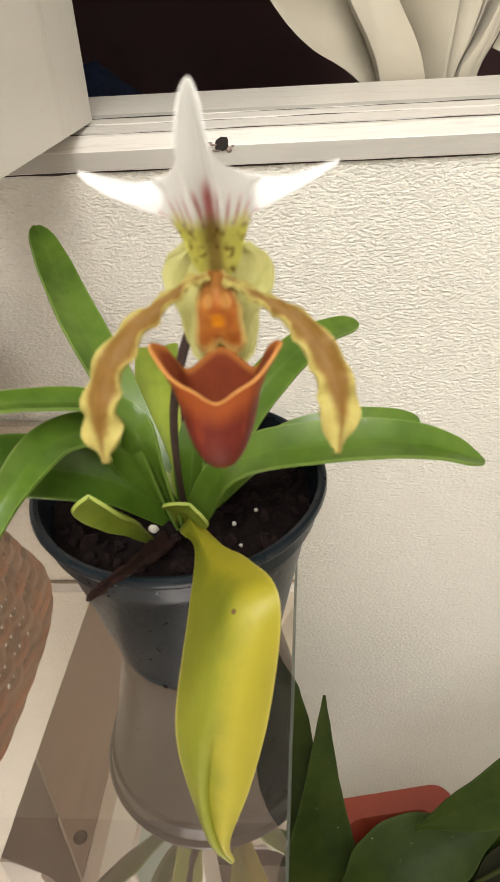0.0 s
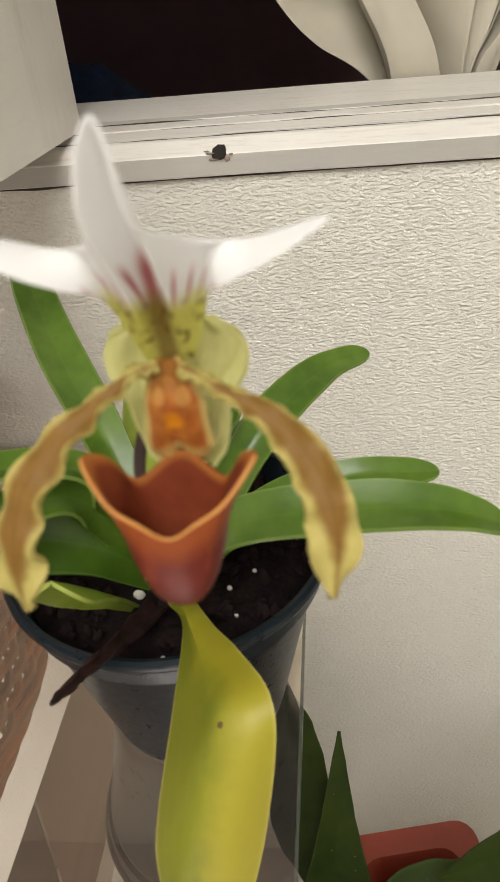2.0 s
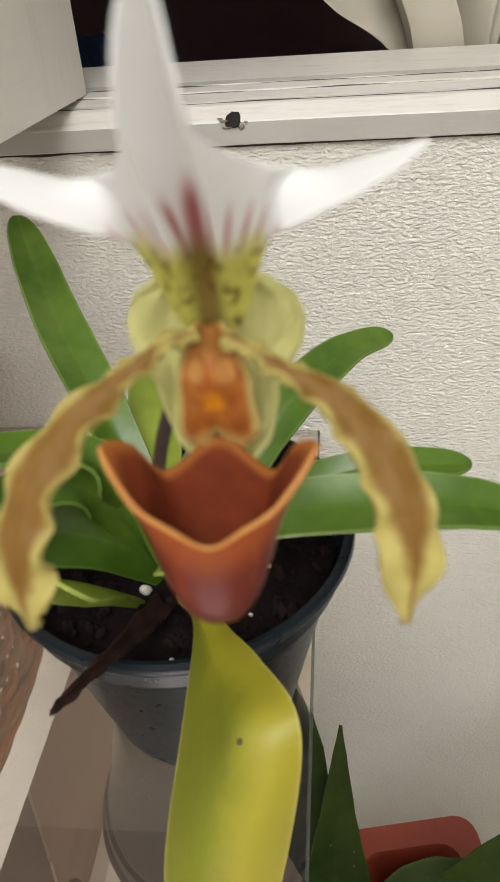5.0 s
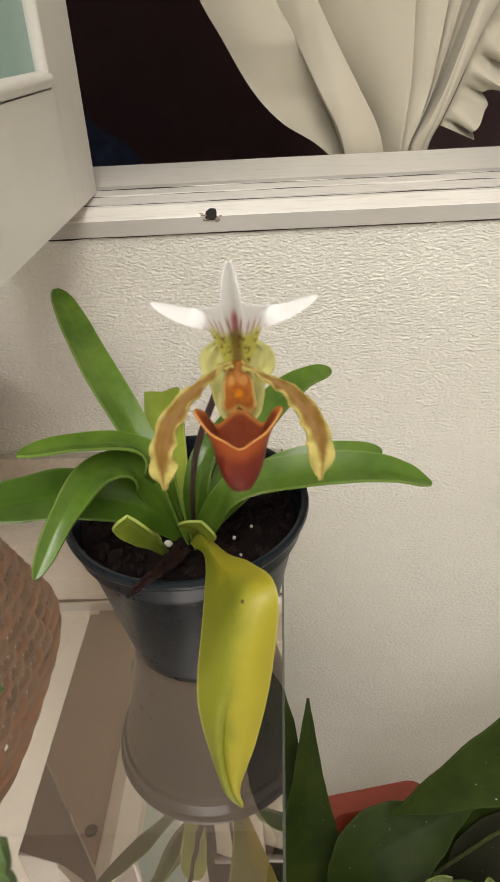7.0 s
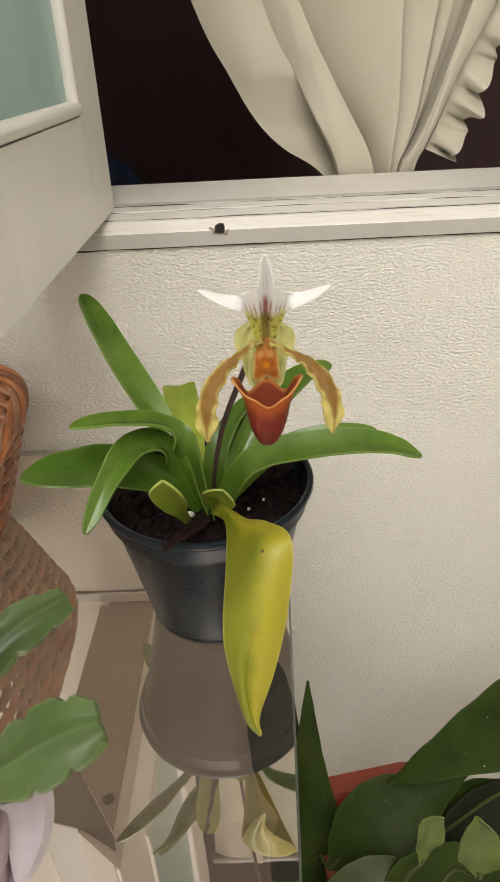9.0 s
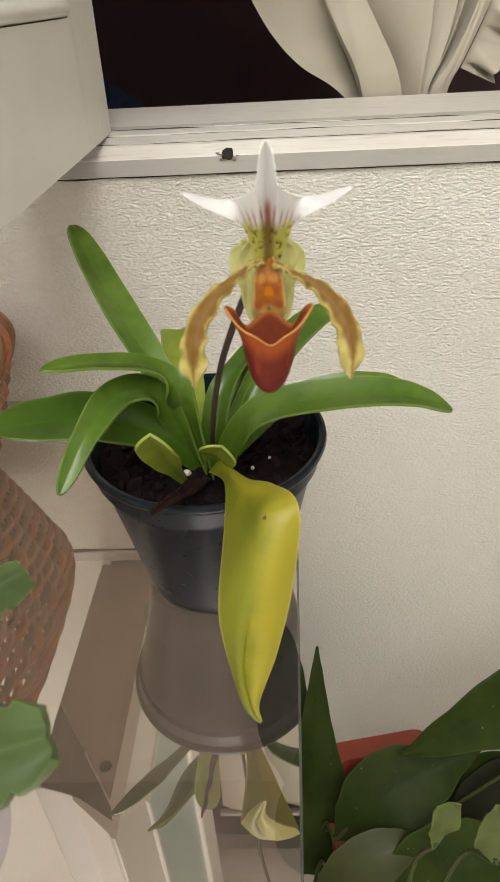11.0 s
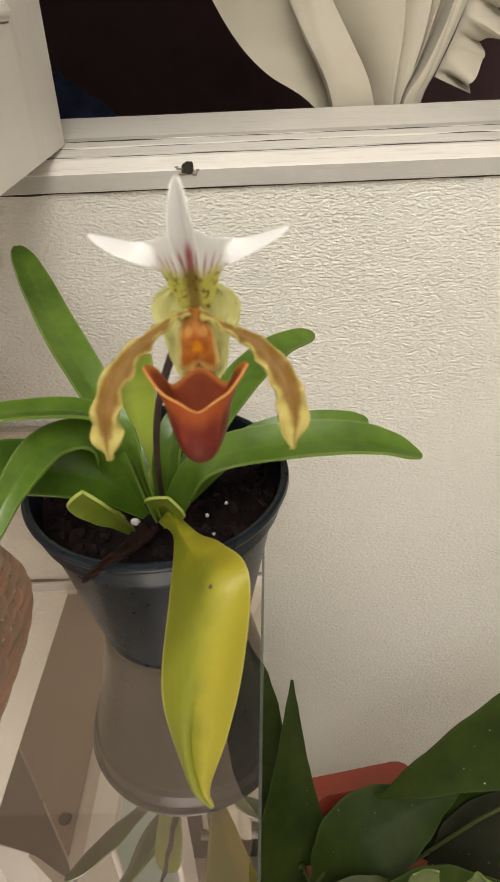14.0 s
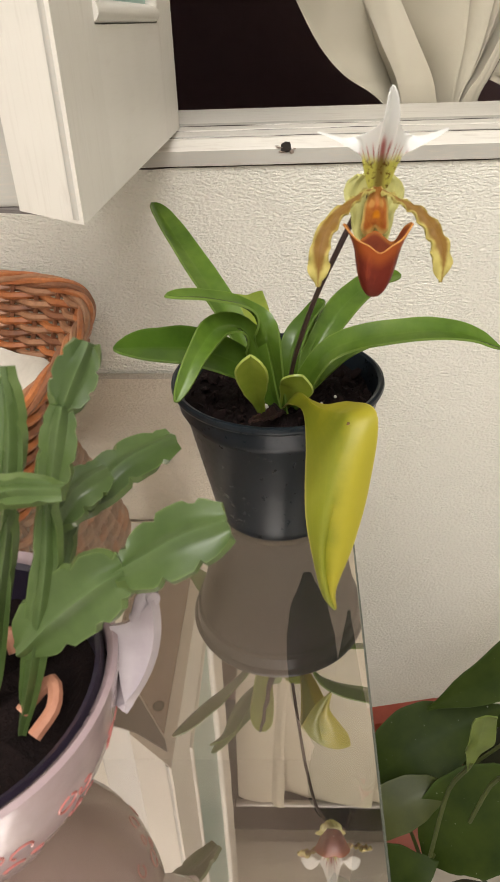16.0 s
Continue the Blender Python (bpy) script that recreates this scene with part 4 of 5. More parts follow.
for k in range(170):
    a, r = rng.uniform(0, 2 * math.pi), 0.064 * math.sqrt(rng.random())
    s = rng.uniform(0.0012, 0.0040)
    m4 = Matrix.Translation(V(r * math.cos(a), r * math.sin(a), -0.013 + rng.uniform(0, 0.003))) @ Euler([rng.uniform(0, 6) for _ in range(3)]).to_matrix().to_4x4() @ Matrix.Diagonal((s * 1.7, s, s * 0.55, 1))
    vs = bmesh.ops.create_icosphere(bm, subdivisions=1, radius=1.0, matrix=m4)["verts"]
    for v in vs:
        v.co += Vector((rng.uniform(-1, 1), rng.uniform(-1, 1), rng.uniform(-1, 1))) * s * 0.25
tagged(part("bark_litter", bm, M_BARK, orchid, smooth=False), kind="stuff")
for x, y, z, s in ((-0.0085, -0.034, -0.007, 0.0030), (0.0076, -0.0665, -0.006, 0.0012), (0.030, -0.030, -0.007, 0.0014), (0.040, -0.020, -0.007, 0.0012), (0.034, -0.045, -0.007, 0.0010)):
    bm = bmesh.new()
    bmesh.ops.create_icosphere(bm, subdivisions=2, radius=1.0)
    for v in bm.verts:
        k = 1 + 0.35 * noise.noise(v.co * 1.4 + Vector((x * 900, 0, 0)))
        v.co = V(x + s * 0.8 * v.co.x * k, y + s * 0.6 * v.co.y * k, z + s * v.co.z * k)
    part("grit", bm, M_PERL, orchid, "white grit in the compost")

leaf("leaf", orchid, M_LEAF, [(-0.004, -0.005, -0.014), (-0.036, 0.038, 0.030), (-0.066, 0.080, 0.060), (-0.1017, 0.147, 0.0880)], [0.0135, 0.0215, 0.0262, 0.0272, 0.0250, 0.0165], [(0.5, -0.6, 0.5), (0.45, -0.65, 0.6)], tip=0.09, fold=0.30, seed=1)
leaf("leaf", orchid, M_LEAF, [(0.004, -0.028, -0.012), (-0.004, -0.036, 0.040), (-0.017, -0.042, 0.066), (-0.040, -0.062, 0.081), (-0.060, -0.084, 0.0905)], [0.0141, 0.0185, 0.0190, 0.0170, 0.0140, 0.0095], [(-0.6, -0.6, 0.3), (0.0, -0.25, 0.95), (0.1, -0.3, 0.9)], fold=0.25, seed=2)
leaf("leaf", orchid, M_LEAF_D, [(0.002, -0.022, -0.010), (-0.0198, -0.0360, 0.0231), (-0.0476, -0.0520, 0.0439), (-0.0692, -0.0680, 0.0531), (-0.0914, -0.0870, 0.0614)], [0.0158, 0.0240, 0.0310, 0.0320, 0.0270, 0.0140], [(-0.2, -0.6, 0.75), (0.0, -0.62, 0.78), (0.1, -0.55, 0.8)], fold=0.20, seed=3)
leaf("leaf", orchid, M_LEAF, [(0.000, -0.025, -0.012), (-0.017, -0.038, 0.046), (-0.034, -0.055, 0.060), (-0.045, -0.085, 0.057), (-0.056, -0.109, 0.0395)], [0.0130, 0.0172, 0.0200, 0.0185, 0.0130, 0.0090], [(-0.5, -0.5, 0.7), (0.25, -0.45, 0.85), (0.35, -0.8, 0.4)], fold=0.30, seed=5)
leaf("leaf", orchid, M_LEAF, [(0.008, -0.025, -0.012), (0.034, -0.043, 0.038), (0.078, -0.050, 0.052), (0.112, -0.050, 0.051), (0.1365, -0.048, 0.0405)], [0.0130, 0.0175, 0.0222, 0.0244, 0.0240, 0.0212, 0.0160, 0.0090], [(0.2, -0.6, 0.75), (0.05, -0.28, 0.96), (0.1, -0.25, 0.96)], fold=0.22, seed=6)
leaf("leaf", orchid, M_LEAF, [(0.010, -0.012, -0.012), (0.040, 0.026, 0.030), (0.070, 0.060, 0.045), (0.0965, 0.083, 0.0445)], [0.0141, 0.0202, 0.0238, 0.0220, 0.0158, 0.0125], [(0.3, -0.6, 0.7), (-0.15, -0.6, 0.75)], fold=0.26, seed=7)
leaf("leaf", orchid, M_LEAF_Y, [(-0.003, -0.006, -0.012), (-0.012, 0.030, 0.012), (-0.018, 0.062, 0.020), (-0.024, 0.098, 0.0240)], [0.0123, 0.0194, 0.0235, 0.0255, 0.0262, 0.0258], [(0.0, -0.7, 0.7), (0.1, -0.75, 0.65)], tip=0.035, fold=0.30, seed=8, label="pale yellow-green leaf with a blunt end")
leaf("leaf", orchid, M_LEAF_D, [(0.006, -0.014, -0.012), (0.013, 0.000, 0.028), (0.033, 0.032, 0.044)], [0.0123, 0.0194, 0.0185, 0.0132, 0.0125], [(-0.3, -0.8, 0.3), (-0.4, -0.7, 0.4)], fold=0.35, seed=9)
leaf("leaf", orchid, M_LEAF, [(0.008, -0.006, -0.012), (0.020, 0.016, 0.022), (0.045, 0.050, 0.030)], [0.0123, 0.0176, 0.0176, 0.0123, 0.0125], [(0.3, -0.7, 0.5), (0.2, -0.6, 0.7)], fold=0.3, seed=19)
leaf("leaf", orchid, M_LEAF_Y, [(-0.010, -0.036, -0.012), (-0.0135, -0.052, 0.012), (-0.0150, -0.068, 0.034), (-0.0150, -0.086, 0.0560)], [0.0040, 0.0075, 0.0150, 0.0190, 0.0180], [(0.0, -0.6, 0.5), (0.0, -0.8, 0.6)], tip=0.16, fold=0.55, seed=10, label="short young yellow-green leaf")
leaf("leaf", orchid, M_LEAF_Y, [(0.004, -0.026, -0.012), (0.0085, -0.036, 0.004), (0.0120, -0.048, 0.016), (0.0155, -0.0585, 0.0290)], [0.0060, 0.0110, 0.0180, 0.0215, 0.0205], [(0.1, -0.7, 0.5), (0.1, -0.8, 0.6)], tip=0.20, fold=0.32, seed=11, label="short young yellow-green leaf")
leaf("leaf", orchid, M_LEAF, [(0.014, -0.012, -0.012), (0.045, -0.014, 0.024), (0.080, -0.010, 0.036), (0.1185, -0.0035, 0.0325)], [0.0106, 0.0158, 0.0167, 0.0150, 0.0125], [(0.1, -0.5, 0.8), (0.0, -0.5, 0.85)], fold=0.24, seed=12)
# the dying leaf: margin, midrib and margin, from the foot over the crest and down to the hooked tip
YELLOW_NEAR = [(0.003, -0.026, -0.013), (0.0075, -0.046, 0.002), (0.0160, -0.060, 0.0050), (0.0168, -0.092, 0.0010), (0.0150, -0.1240, -0.0110), (0.0155, -0.1345, -0.0250), (0.0202, -0.1420, -0.0495), (0.0250, -0.1472, -0.0680), (0.0318, -0.1485, -0.0792)]
YELLOW_RIB = [(0.005, -0.025, -0.011), (0.0136, -0.0500, 0.0125), (0.0225, -0.0720, 0.0155), (0.0315, -0.0960, 0.0235), (0.0380, -0.1140, 0.0295), (0.0325, -0.1325, 0.0020), (0.0262, -0.1415, -0.0370), (0.0278, -0.1475, -0.0615), (0.0323, -0.1482, -0.0788)]
YELLOW_FAR = [(0.008, -0.024, -0.013), (0.0165, -0.046, 0.0060), (0.0290, -0.0670, 0.0130), (0.0420, -0.0900, 0.0275), (0.0535, -0.1130, 0.0320), (0.0495, -0.1280, -0.0040), (0.0415, -0.1405, -0.0345), (0.0322, -0.1478, -0.0620), (0.0330, -0.1478, -0.0783)]
near, rib, far = ([p for p in spline([V(*p) for p in edge], 60)] for edge in (YELLOW_NEAR, YELLOW_RIB, YELLOW_FAR))
rows = []
for k, (a, m_, b_) in enumerate(zip(near, rib, far)):
    puff = Vector((0, -0.0028, 0.0008)) * max(0.0, math.sin(math.pi * (k - 22) / 37))
    row = [m_.lerp(a, 1 - i / 8) + puff * math.sin(math.pi * i / 8) for i in range(8)]
    row += [m_.lerp(b_, i / 8) + puff * math.sin(math.pi * i / 8) for i in range(9)]
    rows.append(row)
yellow = part("yellow_leaf", sheet(rows, 0.0011), M_YELLOW, orchid, "hanging yellow dying leaf")
bm = bmesh.new()
bmesh.ops.create_icosphere(bm, subdivisions=2, radius=1.0)
for v in bm.verts:
    v.co = V(0.0380 + 0.0011 * v.co.x, -0.1156 + 0.0010 * v.co.y, 0.0282 + 0.0014 * v.co.z)
part("spot", bm, M_SPOT, yellow, "small brown spot")
leaf("dried_leaf", orchid, M_DRY, [(0.000, -0.040, -0.008), (-0.006, -0.062, 0.0015), (-0.0115, -0.086, 0.0150), (-0.0160, -0.1070, 0.0255)], [0.009, 0.0085, 0.0050, 0.0034, 0.0026], [(0, -0.5, 0.8), (0.3, -0.7, 0.6)], fold=0.6, seed=14, label="small dark dried leaf over the rim", n=26, m=9, wave=0.0013)

# stalk
stalk = spline([V(0.006, -0.022, -0.014), V(0.0105, -0.048, 0.034), V(0.0195, -0.085, 0.086), V(0.0290, -0.109, 0.121), V(0.0370, -0.1125, 0.140), V(0.0418, -0.1180, 0.1485)], 34)
part("stalk", tube(bmesh.new(), stalk, lambda t: 0.0014 if t < 0.75 else 0.0014 + 0.0008 * (t - 0.75) * 4, 10), M_STEM, orchid, "thin purple-brown flower stalk")

# the flower
FX, FY, FZ = 0.0432, -0.1255, 0.1505
# outlines of the hooded upper sepal: to the side, forwards, up
UPPER = [(0.0, 0.0215, 0.0422), (0.0009, 0.0221, 0.0413), (0.0019, 0.0238, 0.0386), (0.0025, 0.0252, 0.0345), (0.0029, 0.0243, 0.0312), (0.0038, 0.0205, 0.0290), (0.0058, 0.0150, 0.0265), (0.0080, 0.0100, 0.0244), (0.0110, 0.0065, 0.0230), (0.0135, 0.0045, 0.0223), (0.0160, 0.0030, 0.0221), (0.0190, 0.0020, 0.0225), (0.0225, 0.0020, 0.0234), (0.0252, 0.0030, 0.0242), (0.0262, 0.0045, 0.0245)]
LOWER = [(0.0, 0.0010, 0.0016), (0.0038, 0.0012, 0.0018), (0.0062, 0.0024, 0.0080), (0.0078, 0.0046, 0.0135), (0.0094, 0.0080, 0.0166), (0.0115, 0.0106, 0.0180), (0.0138, 0.0126, 0.0197), (0.0180, 0.0136, 0.0220), (0.0225, 0.0110, 0.0238), (0.0252, 0.0070, 0.0243), (0.0262, 0.0047, 0.0244)]


def smooth_outline(outline):
    mirrored = [Vector((-s, f, u)) for s, f, u in outline[:0:-1]]
    return [p for p in spline(mirrored + [Vector(p) for p in outline], 1201)]


UPPER, LOWER = smooth_outline(UPPER), smooth_outline(LOWER)


def along(outline, s):
    """Forwards and up on an outline at the side distance s."""
    lo, hi = len(outline) // 2, len(outline) - 1
    while hi - lo > 1:
        m = (lo + hi) // 2
        lo, hi = (m, hi) if outline[m].x <= s else (lo, m)
    p, q = outline[lo], outline[hi]
    f = min(1.0, max(0.0, (s - p.x) / max(1e-9, q.x - p.x)))
    return Vector((p.y + (q.y - p.y) * f, p.z + (q.z - p.z) * f))


def dorsal_bm():
    nu, nv = 121, 26
    grid = []
    for j in range(nv):
        t = j / (nv - 1)
        row = []
        for i in range(nu):
            q = 2 * i / (nu - 1) - 1
            s = 0.0262 * (0.35 * q + 0.65 * abs(q) * q) if abs(q) < 1 else 0.0262 * q
            a = abs(s)
            lo, hi = (sum((along(o, abs(a + d)) for d in (-0.0003, 0, 0.0003)), Vector((0, 0))) / 3 for o in (LOWER, UPPER))
            p = lo.lerp(hi, t)
            arch = math.sin(math.pi * t) * (0.0022 - 0.0014 * a / 0.0262 + 0.0014 * math.exp(-((a - 0.0100) / 0.0030) ** 2))
            keel = 0.0010 * math.exp(-(a / 0.002) ** 2) * math.sin(math.pi * t)
            fwd, up = p.x - arch * 0.7 - keel, p.y + arch * 0.5
            row.append((V(FX + s, FY - fwd, FZ + up), (0.5 + s / 0.0536, up / 0.0425)))
        grid.append(row)
    bm = sheet([[p for p, _ in r] for r in grid], 0.00025)
    layer = bm.loops.layers.uv["UVMap"]
    for f in bm.faces:
        for l in f.loops:
            u, v = l[layer].uv
            l[layer].uv = grid[round(v * (nv - 1))][round(u * (nu - 1))][1]
    return bm


part("dorsal_sepal", dorsal_bm(), M_DORSAL, orchid, "white upper sepal, green and red-striped at its foot")

# lower sepal: pale green, behind the pouch, with two rounded shoulders
rows = []
for j in range(24):
    t = j / 23
    z = 0.1565 - 0.0290 * t
    w = _ease([0.0076, 0.0120, 0.0131, 0.0127, 0.0108, 0.0092, 0.0090, 0.0086, 0.0076, 0.0050], t)
    rows.append([V(0.0425 + w * (2 * i / 20 - 1), -0.1165 - 0.003 * abs(2 * i / 20 - 1) ** 2 - 0.004 * t + 0.0008 * math.sin(i * 1.3 + j * 0.4), z) for i in range(21)])
part("lower_sepal", sheet(rows, 0.0010), M_LOWER, orchid, "pale green lower sepal")


def side_petal(points, widths, faces, seed):
    rel = [V(*p) for p in points]
    return part("side_petal", sheet(leaf_grid(rel, widths, faces, fold=-0.25, n=60, m=13, wave=0.0015, waves=6.5, seed=seed), 0.0010), M_SIDE, orchid, "tawny petal with a waved yellow margin")


PW = [0.0024, 0.0023, 0.0026, 0.0036, 0.0054, 0.0072, 0.0078, 0.0084, 0.0094, 0.0012]
side_petal([(0.0412, -0.1285, 0.1520), (0.0378, -0.1298, 0.1518), (0.0338, -0.1320, 0.1496), (0.0292, -0.1350, 0.1470), (0.0240, -0.1390, 0.1436), (0.0194, -0.1440, 0.1380), (0.0174, -0.1480, 0.1318), (0.0170, -0.1500, 0.1255), (0.0170, -0.1508, 0.1178)], PW, [(0, -0.6, 0.8), (-0.35, -0.85, 0.45), (-0.2, -1, 0.15)], 1)
side_petal([(0.0448, -0.1285, 0.1518), (0.0490, -0.1297, 0.1497), (0.0532, -0.1310, 0.1473), (0.0580, -0.1325, 0.1452), (0.0625, -0.1348, 0.1418), (0.0666, -0.1380, 0.1370), (0.0690, -0.1420, 0.1322), (0.0698, -0.1452, 0.1265), (0.0692, -0.1488, 0.1180)], PW, [(0, -0.6, 0.8), (0.35, -0.85, 0.45), (0.2, -1, 0.15)], 2)

# the pouch: a slipper open at the top, with two ears and a notched lip
LIP = [(0.0430, -0.1476, 0.1305), (0.0478, -0.1473, 0.1334), (0.0525, -0.1448, 0.1358), (0.0572, -0.1385, 0.1402), (0.0548, -0.1345, 0.1378), (0.0506, -0.1312, 0.1306), (0.0427, -0.1285, 0.1350),
       (0.0346, -0.1312, 0.1306), (0.0304, -0.1345, 0.1380), (0.0281, -0.1387, 0.1404), (0.0330, -0.1450, 0.1360), (0.0381, -0.1474, 0.1336)]
NA, NT = 72, 26
lip = []
for k in range(NA):
    t = k / NA * len(LIP)
    i, f = int(t), t - int(t)
    a, b_, c, d = (Vector(LIP[(i + o) % len(LIP)]) for o in (-1, 0, 1, 2))
    lip.append(0.5 * ((2 * b_) + (c - a) * f + (2 * a - 5 * b_ + 4 * c - d) * f * f + (3 * b_ - 3 * c + d - a) * f ** 3))
foot = Vector((0.0422, -0.1405, 0.1095))
rows = []
for j in range(NT):
    t = j / (NT - 1)
    row = []
    for p in lip:
        # full rounded toe, slightly waisted below the lip
        g = math.sin(t ** 0.52 * math.pi / 2) * (0.86 + 0.14 * t ** 3)
        mid = Vector((0.0430, -0.1385, 0))
        rim_r = Vector((p.x - mid.x, p.y - mid.y, 0))
        if t < 1:
            body = rim_r.normalized() * min(rim_r.length, 0.0106)
            rr = body.lerp(rim_r, max(0, (t - 0.66) / 0.34) ** 1.7)
        else:
            rr = rim_r
        cx = foot.lerp(mid, t)
        row.append(V(cx.x + rr.x * g, cx.y + rr.y * g, foot.z + (p.z - foot.z) * t))
    rows.append(row)
bm = sheet(rows, 0.0009, closed_u=True)
bmesh.ops.recalc_face_normals(bm, faces=bm.faces)
axis = V(0.0430, -0.1392, 0)
for f in bm.faces:
    c = f.calc_center_median() - axis
    if f.normal.x * c.x + f.normal.y * c.y < 0 and f.normal.z > -0.2:
        f.material_index = 1
pouch = part("pouch", bm, [M_POUCH, M_POUCH_IN], orchid, "glossy red-brown pouch with a pale orange lip")
front = [V(*p) for p in lip]
front = front[NA * 9 // 12:] + front[:NA * 3 // 12 + 1]
bm = tube(bmesh.new(), front, 0.00036, 6)
part("lip", bm, M_LIP, pouch)
bm = bmesh.new()
bmesh.ops.create_icosphere(bm, subdivisions=2, radius=0.0006)
bmesh.ops.translate(bm, verts=bm.verts, vec=V(0.0421, -0.1424, 0.1102))
part("droplet", bm, M_DROP, pouch, "small white droplet")

# column and shield in front of the lower sepal
rows = []
for j in range(26):
    t = j / 25
    w = _ease([0.0046, 0.0058, 0.0058, 0.0054, 0.0052, 0.0051, 0.0047, 0.0041, 0.0030, 0.0014], t)
    row = []
    for i in range(25):
        u = 2 * i / 24 - 1
        bulge = 0.0024 * (1 - u * u) * (0.4 + 0.6 * math.sin(math.pi * min(1, 0.1 + t)))
        knob = 0.0010 * math.exp(-(u * u) / 0.16 - (t - 0.58) ** 2 / 0.018) - 0.0008 * math.exp(-((abs(u) - 0.5) ** 2) / 0.04 - (t - 0.74) ** 2 / 0.02)
        rough_ = 0.0004 * noise.noise(Vector((u * 3, t * 8, 0)))
        notch = 0.0034 * math.exp(-(u / 0.34) ** 2) * (1 - t) ** 2
        row.append(V(0.0428 + w * u, -0.1275 - bulge - knob - rough_, 0.1332 + 0.0200 * t + notch))
    rows.append(row)
part("column", sheet(rows, 0.0010), M_COLUMN, orchid, "orange-brown column with a yellow-orange shield")

# ---- wicker basket ----
basket = thing("wicker_basket", (-0.342, 0.040, TABLE), "orange-brown woven willow basket on the glass table", "basket")
BC, BA, BB = Vector((-0.342, 0.040, 0)), 0.183, 0.176


def bas(a, k, z):
    """A place on the basket's rounded-square wall; k: grow from its middle."""
    c, s = math.cos(a), math.sin(a)
    q = (abs(c) ** 3.0 + abs(s) ** 3.0) ** (-1 / 3.0)
    return Vector((BC.x + BA * k * c * q, BC.y + BB * k * s * q, z))


def taper(z):
    return 0.765 + 0.235 * (z / 0.120) ** 0.9


NS = 44
for k in range(NS):
    a = 2 * math.pi * k / NS
    bm = tube(bmesh.new(), [bas(a, taper(z), TABLE + 0.002 + z) for z in (0.001, 0.025, 0.05, 0.075, 0.10, 0.118)], 0.0026, 5)
    part("stake", bm, M_WICKER_D, basket)
for r in range(19):
    z = 0.005 + 0.0059 * r
    pts = []
    for i in range(NS * 4):
        a = 2 * math.pi * i / (NS * 4)
        wv = 0.0040 * math.cos(math.pi * i / 4 + math.pi * r)
        pts.append(bas(a, taper(z) + wv / BA, TABLE + 0.002 + z + 0.0008 * noise.noise(Vector((i * 0.2, r, 0)))))
    part("weaver", ring_tube(bmesh.new(), pts, 0.0038, 6), (M_WICKER_L, M_WICKER, M_WICKER_L, M_WICKER_D)[r % 4], basket)
for q in range(6):
    pts = []
    for i in range(260):
        a = 2 * math.pi * i / 260
        ph = 7 * a + q * math.pi / 3
        pts.append(bas(a, 1.0 + 0.0050 * math.cos(ph) / BA, TABLE + 0.122 + 0.0048 * math.sin(ph) + 0.0012 * noise.noise(Vector((6 * math.cos(a), 6 * math.sin(a), q)))))
    part("rim_strand", ring_tube(bmesh.new(), pts, 0.0030, 7), (M_WICKER, M_WICKER_L, M_WICKER, M_WICKER_D)[q % 4], basket)
rows = []
for j in range(10):
    rows.append([bas(2 * math.pi * i / 48, taper(0.0) * 0.985 * j / 9, TABLE + 0.0025) for i in range(48)])
part("bottom", sheet(rows, 0.003, closed_u=True), M_WICKER_D, basket)
rows = []
for j in range(16):
    t = j / 15
    rows.append([bas(2 * math.pi * i / 60, taper(0.05) * 0.95 * t, TABLE + 0.038 + 0.018 * t * t + 0.012 * noise.noise(Vector((7 * t * math.cos(i * 0.105), 7 * t * math.sin(i * 0.105), 2)))) for i in range(60)])
liner = part("paper_liner", sheet(rows, 0.001, closed_u=True), M_PAPER, origin=(-0.342, 0.040, TABLE + 0.038))
tagged(liner, "crumpled white paper lying in the basket", "paper")

# ---- porcelain planter with a flat-jointed cactus ----
PC = Vector((-0.1425, -0.252, TABLE))
cache = thing("porcelain_planter", PC, "pink-white porcelain planter with red print and a flat-jointed cactus", "potted plant")
bm = bmesh.new()
CH = 0.111
prof = [(0.001, 0.0), (0.030, 0.0), (0.032, 0.003), (0.036, 0.012), (0.046, 0.030), (0.0585, 0.052), (0.0675, 0.070), (0.0725, 0.088), (0.0740, 0.100), (0.0752, 0.106), (0.0754, CH), (0.0735, CH + 0.0016), (0.0708, CH - 0.001), (0.0690, 0.094), (0.0640, 0.070), (0.042, 0.03), (0.001, 0.02)]
lathe(bm, prof, PC, 80)
body = part("body", bm, M_CERAM, cache, "glazed pink-white porcelain")
bm = bmesh.new()
lathe(bm, [(0.0650, 0.075), (0.0690, CH - 0.004), (0.0680, CH - 0.001), (0.0655, CH - 0.003), (0.0640, 0.075)], PC, 64)
part("inner_pot", bm, M_INNER, cache, "dark purple inner pot")
rows = [[PC + Vector((0.0645 * j / 9 * math.cos(2 * math.pi * i / 40), 0.0645 * j / 9 * math.sin(2 * math.pi * i / 40), 0.085 + 0.006 * noise.noise(Vector((i * 0.5, j * 0.9, 0))))) for i in range(40)] for j in range(10)]
part("soil", sheet(rows, 0.001, closed_u=True), M_SOIL, cache)


